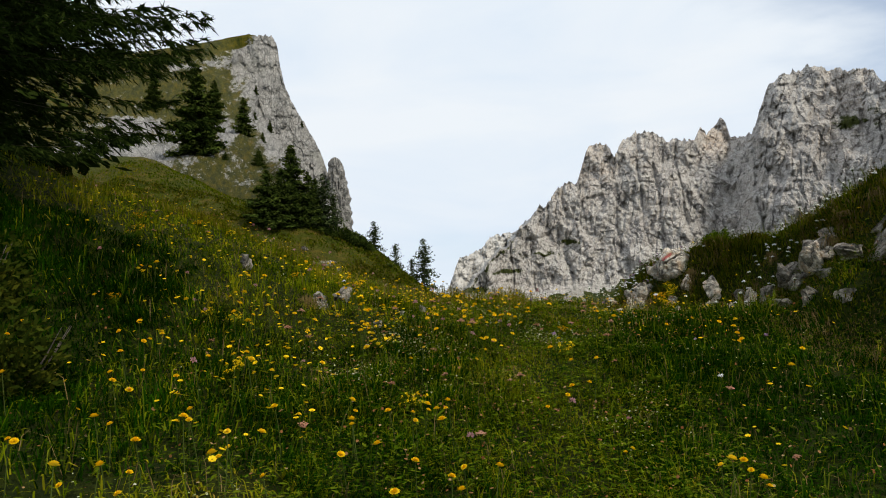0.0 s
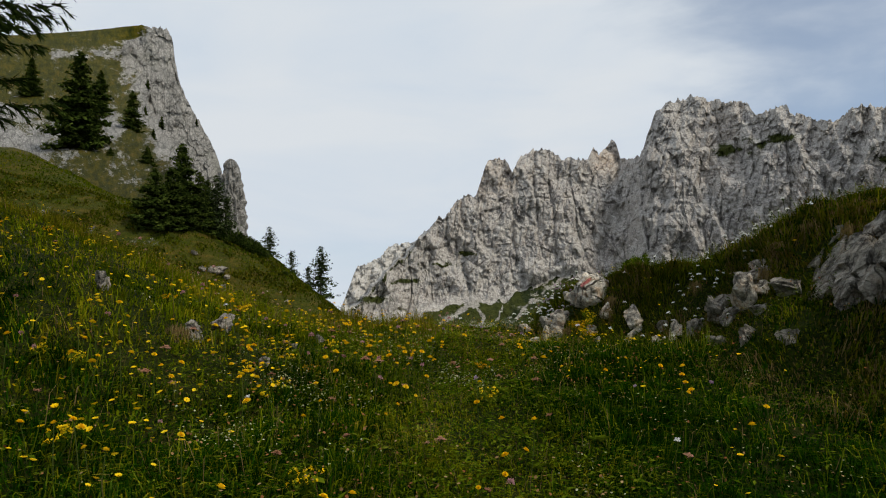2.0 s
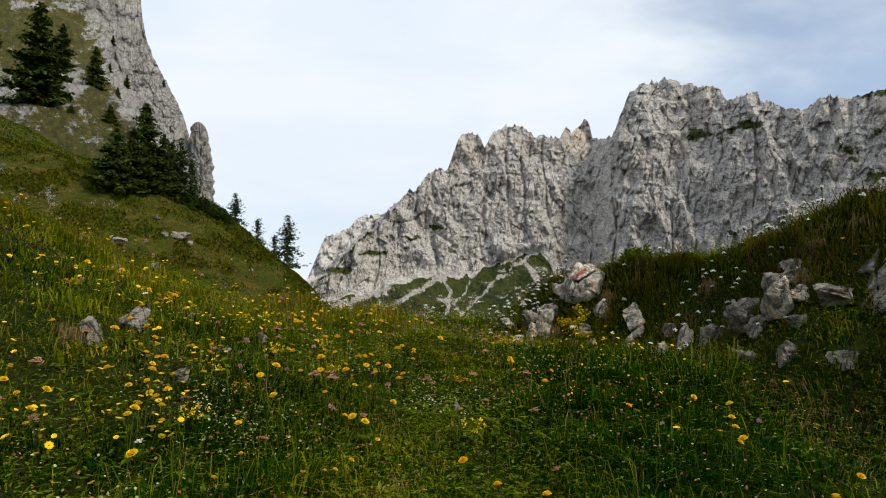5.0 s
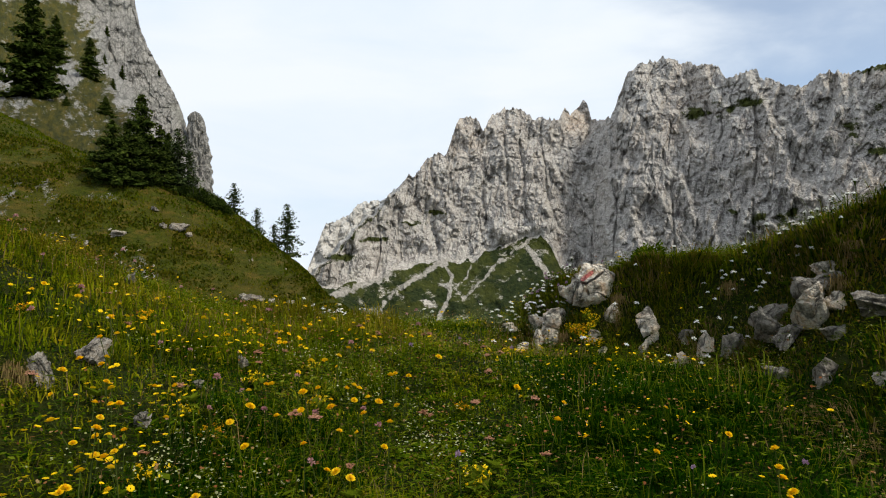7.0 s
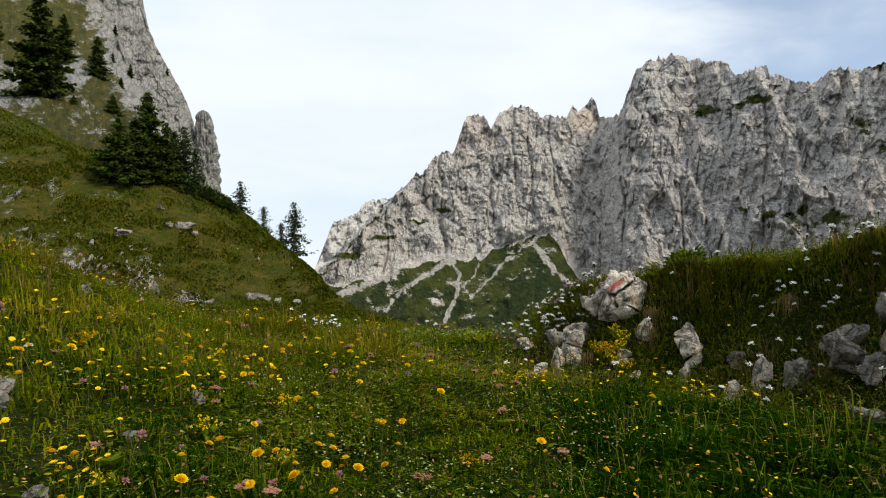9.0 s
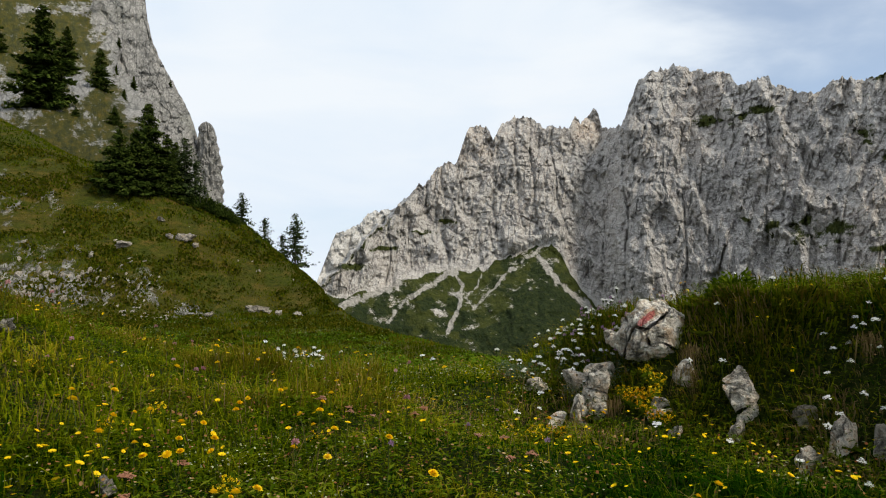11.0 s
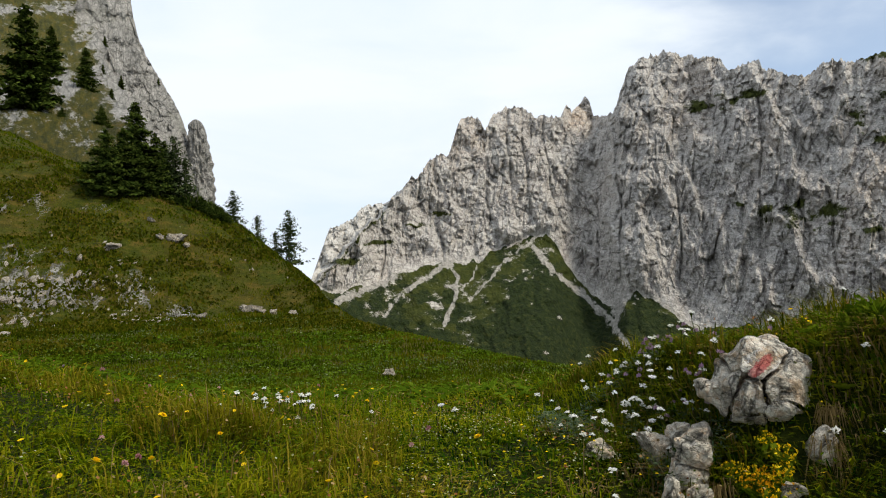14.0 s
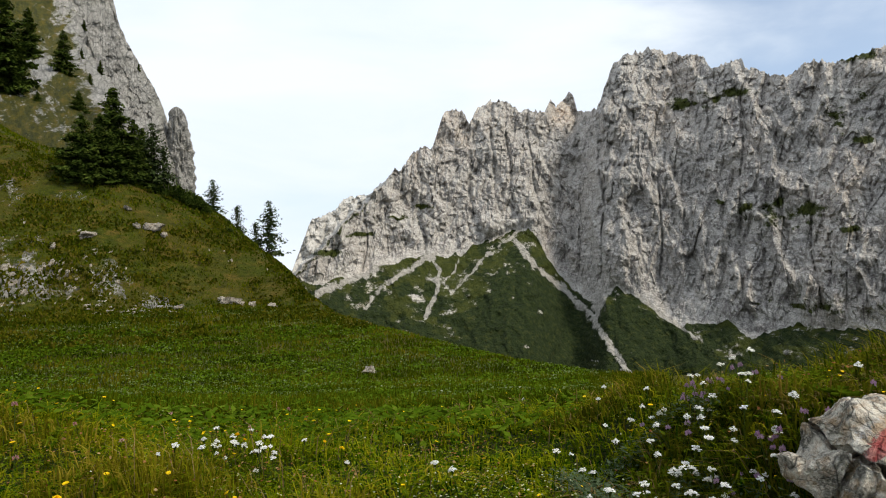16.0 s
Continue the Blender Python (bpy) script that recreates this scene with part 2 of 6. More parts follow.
    h = math_node(n, l, "ADD", streak, math_node(n, l, "MULTIPLY", fine, 0.5))
    h = math_node(n, l, "ADD", h, ranged(n, l, joint, 0.0, 0.12, 0.0, 0.25))
    bump(n, l, h, 0.6, 5.0, b)
    return m


def slope_material():
    """Meadow soil and turf; pale stone crops out where the attribute says so."""
    m, n, l, b = nodes_of("alpine_turf")
    p = place_of(n)
    broad = noise_node(n, l, p, 0.09, 5, 0.6)
    mid = noise_node(n, l, p, 1.3, 8, 0.72)
    fine = noise_node(n, l, p, 14, 6, 0.7)
    col = ramp(n, l, mid, [(0.3, (0.012, 0.018, 0.001)), (0.5, (0.038, 0.048, 0.002)), (0.72, (0.072, 0.072, 0.006))])
    col = mixed(n, l, ranged(n, l, broad, 0.45, 0.7, 0.0, 0.6), col, (0.075, 0.052, 0.008))
    col = mixed(n, l, ranged(n, l, noise_node(n, l, p, 0.34, 6, 0.75, (1, 1, 2.2)), 0.5, 0.64, 0.0, 0.75), col, (0.115, 0.078, 0.014))
    col = mixed(n, l, ranged(n, l, noise_node(n, l, p, 0.5, 6, 0.75, (1, 1, 2.2)), 0.46, 0.34, 0.0, 0.7), col, (0.010, 0.015, 0.002))
    col = mixed(n, l, ranged(n, l, fine, 0.55, 0.35, 0.0, 0.6), col, (0.009, 0.011, 0.003))
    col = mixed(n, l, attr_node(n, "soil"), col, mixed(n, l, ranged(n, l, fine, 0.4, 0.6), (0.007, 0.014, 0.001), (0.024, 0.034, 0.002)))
    stone = ramp(n, l, noise_node(n, l, p, 0.9, 8, 0.72), [(0.36, (0.025, 0.024, 0.02)), (0.5, (0.14, 0.133, 0.12)), (0.64, (0.33, 0.32, 0.295))])
    breakup = ranged(n, l, noise_node(n, l, p, 0.27, 9, 0.82, (1.5, 0.7, 0.6)), 0.34, 0.66, -0.7, 0.7)
    breakup = math_node(n, l, "MULTIPLY", breakup, ranged(n, l, attr_node(n, "stone"), 0.02, 0.3))
    k = ranged(n, l, math_node(n, l, "ADD", attr_node(n, "stone"), breakup), 0.46, 0.54)
    l.new(mixed(n, l, k, col, stone), b.inputs["Base Color"])
    b.inputs["Roughness"].default_value = 0.95
    b.inputs["Specular IOR Level"].default_value = 0.1
    bump(n, l, math_node(n, l, "ADD", mid, math_node(n, l, "MULTIPLY", fine, 0.3)), 0.8, 0.25, b)
    return m


def peak_material():
    m, n, l, b = nodes_of("peak_rock_and_turf")
    skin = n.new("ShaderNodeAttribute")
    skin.attribute_name = "flank"
    p = skin.outputs["Vector"]
    streak = noise_node(n, l, p, 0.09, 8, 0.7, (1, 1, 0.5))
    fine = noise_node(n, l, p, 0.5, 8, 0.72)
    rock = ramp(n, l, streak, [(0.3, (0.21, 0.203, 0.192)), (0.48, (0.295, 0.285, 0.267)), (0.68, (0.37, 0.355, 0.333))])
    rock = mixed(n, l, ranged(n, l, fine, 0.5, 0.38, 0.0, 0.6), rock, (0.14, 0.14, 0.13))
    rock = mixed(n, l, math_node(n, l, "MULTIPLY", vein_node(n, l, p, 0.3, (1, 1, 0.8), 0.03), 0.5), rock, (0.52, 0.50, 0.47))
    rock = mixed(n, l, ranged(n, l, crack_node(n, l, p, 0.17, (1, 1, 0.8), 0.8), 0.01, 0.07, 0.75, 0.0), rock, (0.10, 0.10, 0.095))
    rock = mixed(n, l, ranged(n, l, crack_node(n, l, p, 0.5, (1, 1, 1), 0.8), 0.02, 0.1, 0.5, 0.0), rock, (0.12, 0.12, 0.11))
    rock = mixed(n, l, ranged(n, l, noise_node(n, l, p, 0.05, 5, 0.6), 0.55, 0.7, 0.0, 0.45), rock, (0.16, 0.165, 0.13))
    turf = ramp(n, l, noise_node(n, l, p, 0.28, 8, 0.75), [(0.32, (0.010, 0.015, 0.001)), (0.45, (0.032, 0.036, 0.001)), (0.57, (0.072, 0.060, 0.002)), (0.7, (0.12, 0.078, 0.008))])
    breakup = ranged(n, l, noise_node(n, l, p, 0.16, 9, 0.82, (0.8, 1, 1.3)), 0.34, 0.66, -0.6, 0.6)
    k = ranged(n, l, math_node(n, l, "ADD", attr_node(n, "stone"), breakup), 0.44, 0.56)
    l.new(mixed(n, l, k, turf, rock), b.inputs["Base Color"])
    b.inputs["Roughness"].default_value = 0.95
    b.inputs["Specular IOR Level"].default_value = 0.15
    bump(n, l, math_node(n, l, "ADD", streak, math_node(n, l, "MULTIPLY", fine, 0.5)), 0.8, 4.0, b)
    return m


def boulder_material(name="weathered_limestone", light=1.12, rust=0.7):
    m, n, l, b = nodes_of(name)
    p = n.new("ShaderNodeTexCoord").outputs["Object"]
    rnd = n.new("ShaderNodeObjectInfo").outputs["Random"]
    big = noise_node(n, l, p, 7, 8, 0.72)
    fine = noise_node(n, l, p, 42, 8, 0.75)
    col = ramp(n, l, big, [(p, tuple(light * v for v in c)) for p, c in ((0.37, (0.10, 0.092, 0.075)), (0.45, (0.38, 0.345, 0.285)), (0.56, (0.70, 0.655, 0.57)))])
    col = mixed(n, l, ranged(n, l, fine, 0.46, 0.36, 0.0, 0.6), col, (0.08, 0.077, 0.07))
    seam = math_node(n, l, "ABSOLUTE", math_node(n, l, "SUBTRACT", noise_node(n, l, p, 3.2, 5, 0.55, (1.0, 1.0, 0.45)), 0.5))
    crack = ranged(n, l, seam, 0.0, 0.024, 1.0, 0.0)
    col = mixed(n, l, math_node(n, l, "MULTIPLY", crack, 0.8), col, (0.03, 0.028, 0.025))
    joint = crack_node(n, l, p, 4.5, (1, 1, 1.7), 1.1)
    split = ranged(n, l, joint, 0.0, 0.035, 1.0, 0.0)
    col = mixed(n, l, ranged(n, l, crack_node(n, l, p, 15, (1, 1, 1.6), 1.4), 0.0, 0.05, 0.22, 0.0), col, (0.07, 0.066, 0.058))
    col = mixed(n, l, math_node(n, l, "MULTIPLY", split, 0.2), col, (0.03, 0.027, 0.022))
    warm = noise_node(n, l, p, 8, 6, 0.7)
    col = mixed(n, l, ranged(n, l, warm, 0.48, 0.62, 0.0, rust), col, tuple(light * v for v in (0.46, 0.31, 0.18)))
    col = mixed(n, l, ranged(n, l, noise_node(n, l, p, 13, 6, 0.7), 0.6, 0.68, 0.0, 0.6), col, (0.05, 0.055, 0.02))
    col = mixed(n, l, ranged(n, l, rnd, 0.0, 1.0, 0.0, 0.14), col, (0.12, 0.115, 0.11))
    red = ranged(n, l, math_node(n, l, "ADD", attr_node(n, "red"), ranged(n, l, fine, 0.3, 0.7, -0.35, 0.35)), 0.45, 0.65, 0.0, 0.75)
    white = ranged(n, l, math_node(n, l, "ADD", attr_node(n, "white"), ranged(n, l, fine, 0.3, 0.7, -0.35, 0.35)), 0.45, 0.6, 0.0, 0.75)
    col = mixed(n, l, white, col, (0.66, 0.64, 0.62))
    col = mixed(n, l, red, col, (0.42, 0.05, 0.055))
    l.new(col, b.inputs["Base Color"])
    b.inputs["Roughness"].default_value = 0.9
    b.inputs["Specular IOR Level"].default_value = 0.2
    bump(n, l, math_node(n, l, "SUBTRACT", math_node(n, l, "ADD", big, math_node(n, l, "MULTIPLY", fine, 0.6)), math_node(n, l, "ADD", math_node(n, l, "MULTIPLY", crack, 0.5), math_node(n, l, "MULTIPLY", split, 0.5))), 1.0, 0.04, b)
    return m


def leaf_material(name, stops, rough=0.6, through_light=0.25, by="island", gloss=0.0, spots=0.38, patch_size=0.9):
    """Leaves, needles, petals: varied piece by piece, with a little light coming through."""
    m, n, l, b = nodes_of(name)
    if by == "island":
        fac = n.new("ShaderNodeNewGeometry").outputs["Random Per Island"]
    else:
        fac = n.new("ShaderNodeObjectInfo").outputs["Random"]
    patch = noise_node(n, l, place_of(n), patch_size, 5, 0.75)
    fac = math_node(n, l, "ADD", math_node(n, l, "MULTIPLY", fac, 1 - spots), math_node(n, l, "MULTIPLY", ranged(n, l, patch, 0.3, 0.7), spots))
    col = ramp(n, l, fac, stops)
    l.new(col, b.inputs["Base Color"])
    b.inputs["Roughness"].default_value = rough
    b.inputs["Specular IOR Level"].default_value = gloss
    if through_light:
        tr = n.new("ShaderNodeBsdfTranslucent")
        l.new(col, tr.inputs["Color"])
        mx = n.new("ShaderNodeMixShader")
        mx.inputs[0].default_value = through_light
        l.new(b.outputs["BSDF"], mx.inputs[1])
        l.new(tr.outputs["BSDF"], mx.inputs[2])
        l.new(mx.outputs["Shader"], n["Material Output"].inputs["Surface"])
    return m


def bark_material(name, a, c):
    m, n, l, b = nodes_of(name)
    p = n.new("ShaderNodeTexCoord").outputs["Object"]
    f = noise_node(n, l, p, 6, 7, 0.7, (3, 3, 0.6))
    l.new(ramp(n, l, f, [(0.35, a), (0.65, c)]), b.inputs["Base Color"])
    b.inputs["Roughness"].default_value = 0.95
    bump(n, l, f, 0.8, 0.03, b)
    return m


CLIFF, TURF, PEAK, BOULDER = cliff_material(), slope_material(), peak_material(), boulder_material(light=1.28)
GREYROCK = boulder_material("lichen_grey_limestone", 0.60, 0.35)
GRASS = leaf_material("grass_blades", [(0.0, (0.010, 0.023, 0.0003)), (0.28, (0.050, 0.082, 0.0012)), (0.55, (0.165, 0.198, 0.004)), (0.80, (0.32, 0.275, 0.011)), (1.0, (0.50, 0.35, 0.075))], 0.6, 0.3, spots=0.6)
# lush green, darkened so the colour carries the shade by the bank
SHADED_LUSH = leaf_material("lush_grass", [(0.0, (0.002, 0.007, 0.0003)), (0.4, (0.006, 0.025, 0.0006)), (0.75, (0.021, 0.066, 0.0015)), (1.0, (0.09, 0.15, 0.012))], 0.6, 0.25, spots=0.45)
HERB = leaf_material("herb_leaves", [(0.0, (0.010, 0.022, 0.0006)), (0.4, (0.052, 0.090, 0.003)), (0.8, (0.135, 0.170, 0.010)), (1.0, (0.27, 0.25, 0.04))], 0.6, 0.28, spots=0.4)
GOLDEN = leaf_material("golden_grass", [(0.0, (0.045, 0.052, 0.002)), (0.5, (0.15, 0.135, 0.006)), (1.0, (0.32, 0.23, 0.035))], 0.6, 0.3, spots=0.5, patch_size=1.6)
BANK = leaf_material("bank_grass_blades", [(0.0, (0.010, 0.017, 0.001)), (0.35, (0.040, 0.056, 0.002)), (0.6, (0.12, 0.12, 0.006)), (0.82, (0.18, 0.115, 0.022)), (1.0, (0.30, 0.21, 0.065))], 0.6, 0.3, spots=0.55, patch_size=2.2)
SALMON = leaf_material("salmon_petals", [(0.0, (0.30, 0.13, 0.07)), (1.0, (0.52, 0.29, 0.20))], 0.6, 0.25, "object")
HOLLOW_LEAF = leaf_material("hollow_leaves", [(0.0, (0.022, 0.046, 0.002)), (0.5, (0.050, 0.090, 0.004)), (0.85, (0.095, 0.145, 0.010)), (1.0, (0.17, 0.20, 0.03))], 0.6, 0.2, spots=0.4, patch_size=0.3)
HOLLOW = leaf_material("hollow_grass_blades", [(0.1, (0.010, 0.020, 0.001)), (0.4, (0.042, 0.064, 0.002)), (0.6, (0.074, 0.088, 0.003)), (0.85, (0.145, 0.110, 0.010))], 0.7, 0.2, spots=0.72, patch_size=0.16)
DRY = leaf_material("dry_grass", [(0.0, (0.10, 0.07, 0.024)), (1.0, (0.28, 0.20, 0.085))], 0.7, 0.2)
STEM = leaf_material("flower_stem", [(0.0, (0.03, 0.05, 0.008)), (1.0, (0.07, 0.09, 0.02))], 0.6, 0.0, "object")
YELLOW = leaf_material("yellow_petals", [(0.0, (0.80, 0.48, 0.004)), (0.6, (0.88, 0.62, 0.010)), (1.0, (0.92, 0.72, 0.04))], 0.5, 0.3, "object")
ORANGE = leaf_material("orange_yellow_petals", [(0.0, (0.55, 0.22, 0.004)), (1.0, (0.75, 0.42, 0.010))], 0.5, 0.3, "object")
WHITE = leaf_material("white_petals", [(0.0, (0.76, 0.76, 0.70)), (1.0, (0.86, 0.86, 0.84))], 0.6, 0.3, "object")
PINK = leaf_material("pink_petals", [(0.0, (0.36, 0.14, 0.15)), (1.0, (0.60, 0.36, 0.36))], 0.6, 0.3, "object")
PURPLE = leaf_material("purple_petals", [(0.0, (0.29, 0.16, 0.28)), (1.0, (0.50, 0.37, 0.47))], 0.6, 0.3, "object")
NEEDLE = leaf_material("spruce_needles", [(0.0, (0.009, 0.020, 0.003)), (0.5, (0.038, 0.060, 0.010)), (1.0, (0.12, 0.15, 0.026))], 0.6, 0.1)
OLD_NEEDLE = leaf_material("old_spruce_needles", [(0.0, (0.005, 0.011, 0.002)), (0.6, (0.018, 0.032, 0.006)), (1.0, (0.055, 0.075, 0.014))], 0.6, 0.1)
LARCH = leaf_material("larch_needles", [(0.0, (0.018, 0.030, 0.010)), (0.6, (0.042, 0.062, 0.020)), (1.0, (0.085, 0.105, 0.034))], 0.6, 0.15)
SHRUB = leaf_material("shrub_leaves", [(0.0, (0.012, 0.022, 0.003)), (0.6, (0.04, 0.055, 0.006)), (1.0, (0.13, 0.12, 0.012))], 0.5, 0.25)
BARK = bark_material("spruce_bark", (0.05, 0.04, 0.032), (0.14, 0.115, 0.095))


# ---- the lie of the land ----
def along(x, xs, ys):
    return np.interp(x, xs, ys)


def meadow_z(x, y):
    """Path rising to a low crest, a bowl beyond it, a bank on one side and a hillside on the other."""
    x, y = np.asarray(x, float), np.asarray(y, float)
    yy = -softplus(-(y + 25), 6) - 25 + 0 * x
    yy = np.where(y > -5, y, yy)
    z = 0.155 * yy - 0.35 * softplus(yy - 10, 1.2) + 0.195 * softplus(yy - 44, 4.0)
    z = z + 0.09 * softplus(0.8 - x, 0.25) * (1 - 0.9 * step(12, 40, y)) * (1 - step(9, 30, -x))
    side = 3.6 * (1 - np.exp(-softplus(-0.8 - x, 0.25) * 0.42 / 3.6))
    z = z + side * step(4.2, 7.5, y + 0.25 * softplus(-1.5 - x, 0.4)) * (1 - 0.92 * step(9.5, 19, y))
    # the bank with the outcrop
    foot = along(y, (1.0, 3.0, 5.5, 7.0, 7.8, 8.4, 9.3, 10.5, 12.5, 15.0), (5.0, 4.1, 3.16, 3.02, 3.08, 3.08, 2.78, 2.42, 2.8, 4.0))
    top = along(y, (1.0, 4.0, 7.0, 7.8, 8.4, 9.3, 11.0, 13.0, 16.0), (0.9, 1.2, 1.36, 1.16, 0.86, 0.68, 0.45, 0.2, 0.0))
    d = x - foot
    z = z + top * step(0.0, 1.0, d / along(y, (7.8, 9.2), (1.48, 0.75))) ** along(y, (7.8, 9.2), (1.45, 1.0)) + 0.22 * softplus(d - along(y, (7.8, 9.2), (1.36, 1.05)), 0.3) * (1 - step(8.0, 13.0, y)) * (1 - step(6, 25, d))
    z = z + 0.15 * step(1.7, 3.2, x) * (1 - step(6.4, 8.2, y)) * (1 - step(4, 9, d))
    z = z + 0.25 * np.exp(-(((x - 3.0) / 0.33) ** 2 + ((y - 9.27) / 0.28) ** 2))
    # knolls and dips of the meadow
    for cx, cy, wx, wy, rise in ((-0.8, 7.0, 0.75, 1.1, 0.13), (2.15, 9.2, 0.75, 0.6, -0.24), (3.2, 8.4, 0.35, 0.35, -0.10), (0.9, 11.4, 0.7, 0.6, -0.04), (2.0, 12.7, 0.6, 0.8, -0.12), (1.8, 5.7, 1.2, 1.0, 0.09), (3.48, 6.1, 0.3, 0.5, 0.30), (3.75, 5.3, 0.35, 0.4, 0.22), (3.78, 5.85, 0.22, 0.5, 0.12), (-1.2, 4.4, 0.6, 0.7, 0.09)):
        z = z + rise * np.exp(-(((x - cx) / wx) ** 2 + ((y - cy) / wy) ** 2))
    z = z + 0.05 * fbm(x * 0.9, y * 0.9, 0, 3, 5) * step(0.5, 2.5, np.hypot(x - 0.4, y - 3) * 0.4) + 0.02 * fbm(x * 4, y * 4, 0, 2, 9)
    return z


def land_z(x, y):
    x, y = np.asarray(x, float), np.asarray(y, float)
    z = meadow_z(x, y)
    # the hill across the bowl
    xs = (-120, -60, -34, -27, -18.4, -12.3, -6.8, -2.5, 0.7, 3.5, 6.3, 8.5)
    ry = along(x, xs, (170, 140, 125, 124, 123, 121, 116, 110, 103, 95, 85, 76))
    rz = along(x, xs, (42, 30, 17.2, 15.3, 12.4, 9.0, 4.4, 1.2, -1.2, -2.9, -5.2, -7.5))
    d = ry - y
    hill = rz - 0.60 * softplus(d, 3.0) - 0.06 * softplus(-d, 3.0) + 0.6 * fbm(x * 0.12, y * 0.12, 0, 4, 21)
    hill = hill - 1.2 * softplus(x - 7.5, 0.5)
    z = np.where(y > 40, np.logaddexp(z / 0.8, np.clip(hill, -200, 200) / 0.8) * 0.8, z)
    # the edge where the ground falls off to the valley
    edge = 87 - 3.4 * (x - 6.4) + 12 * softplus(1 - x, 1.0)
    edge = np.where(x > 22, 34 - 0.2 * (x - 22), edge)
    drop = softplus(y - edge, 2.5) * 0.55
    z = z - drop + step(0, 60, drop) * 6 * fbm(x * 0.01, y * 0.01, 0, 3, 31)
    return np.maximum(z, -172 + 6 * fbm(x * 0.004, y * 0.004, 0, 3, 41))


def hill_stone(x, y, z):
    """Where pale rock crops out of the far hillside."""
    far_side = step(82, 89, y)
    s = 0
    for cx, cz, wx, wz, k in ((-32.5, -1.4, 5.5, 3.6, 0.85), (-24.5, -0.3, 4.5, 1.8, 0.62), (-21, -2.6, 3.0, 1.2, 0.6), (-15.5, -4.2, 4.6, 0.9, 0.55), (-8, -0.4, 2.6, 1.0, 0.45), (-18.3, 3.5, 2.0, 0.6, 0.5), (-46, 10, 13, 7, 0.42), (-29, 9, 4, 2, 0.25)):
        s = s + k * np.exp(-(((x - cx) / wx) ** 2 + ((z - cz) / wz) ** 2))
    return s * far_side


def build_ground():
    az = np.radians(np.r_[np.arange(-50, 62, 0.5), np.arange(62, 310, 2.0)])
    r = np.r_[0.25 * 1.027 ** np.arange(0, 225)]
    r = np.r_[r, r[-1] * 1.06 ** np.arange(1, 46)]
    A, Rr = np.meshgrid(az, r)
    x, y = 0.6 + Rr * np.sin(A), 2.0 + Rr * np.cos(A)
    z = land_z(x, y)
    verts = np.stack([x, y, z], -1).reshape(-1, 3)
    verts = np.r_[verts, [[0.6, 2.0, float(land_z(0.6, 2.0))]]]
    cols = len(az)
    faces = grid_faces(len(r), cols, True)
    j = np.arange(cols)
    fan = np.stack([np.full(cols, len(verts) - 1), (j + 1) % cols, j], -1)
    me = mesh_from("ground", verts, [faces[:, ::-1], fan[:, ::-1]])
    attribute(me, "stone", np.r_[hill_stone(x, y, z).ravel(), 0])
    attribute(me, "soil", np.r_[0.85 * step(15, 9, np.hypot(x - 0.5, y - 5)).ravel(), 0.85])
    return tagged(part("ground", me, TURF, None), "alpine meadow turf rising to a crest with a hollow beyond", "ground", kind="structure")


build_ground()

# ---- the great wall of rock across the valley ----
EYE = np.array([0.83, 7.0, 2.66])
SKYLINE = ((-1.5, -6), (-0.25, -2.1), (0.39, -0.4), (1.07, 1.4), (1.44, 2.2), (3.35, 3.0), (3.72, 3.7), (4.73, 4.2), (6.1, 4.1), (7.98, 6.15), (8.68, 6.35), (9.33, 7.35), (10.65, 8.35), (11.25, 8.0),
           (12.06, 10.35), (12.43, 11.0), (13.84, 11.05), (14.3, 10.15), (15.14, 11.3), (15.98, 11.75), (17.79, 11.45), (18.39, 10.9), (20.54, 10.85), (21.0, 11.8), (21.41, 11.0), (22.37, 12.2),
           (22.73, 12.0), (23.13, 10.65), (24.61, 10.85), (25.95, 14.2), (26.74, 14.85), (28.78, 15.2), (30.47, 14.6), (32.75, 14.3), (33.28, 13.25), (35.28, 13.9), (35.95, 13.0), (38.62, 12.2), (39.9, 13.2),
           (42.41, 12.85), (44.72, 13.5), (48, 14.2), (54, 11), (62, 7))
CLIFF_FOOT = ((-1.5, -3), (1.72, -2.95), (4.46, -2.45), (8.17, -1.4), (10.74, -0.5), (12.84, -0.8), (15.18, 0.1), (17.74, 1.1), (19.13, 1.8), (20.27, -0.3), (22.08, -2.85), (23.87, -4.5),
              (26.32, -3.05), (28.7, -4.8), (30.82, -6.5), (34.51, -6.0), (36.1, -7.1), (38.76, -6.2), (62, -6.2))
CHUTES = (((19.13, 1.8), (17.74, 0.64), (15.64, -1.0), (12.8, -4.0), 0.16), ((18.06, 0.17), (20.03, -2.15), (22.5, -4.0), (24.3, -6.2), (26.1, -8.9), (27.2, -10.6), 0.38),
          ((10.83, -0.7), (11.8, -2.1), (11.66, -3.5), (10.57, -6.0), 0.24), ((11.44, -0.7), (8.16, -2.6), (6.5, -3.95), (5.8, -5.1), 0.3), ((6.5, -2.0), (3.5, -3.2), (1.9, -3.9), 0.42),
          ((26.3, -3.0), (28.7, -4.8), (32.1, -7.3), 0.2), ((25.6, -3.2), (24.9, -4.6), (24.6, -5.6), 0.5), ((13.6, -0.9), (12.9, -2.2), (12.2, -3.3), 0.1))
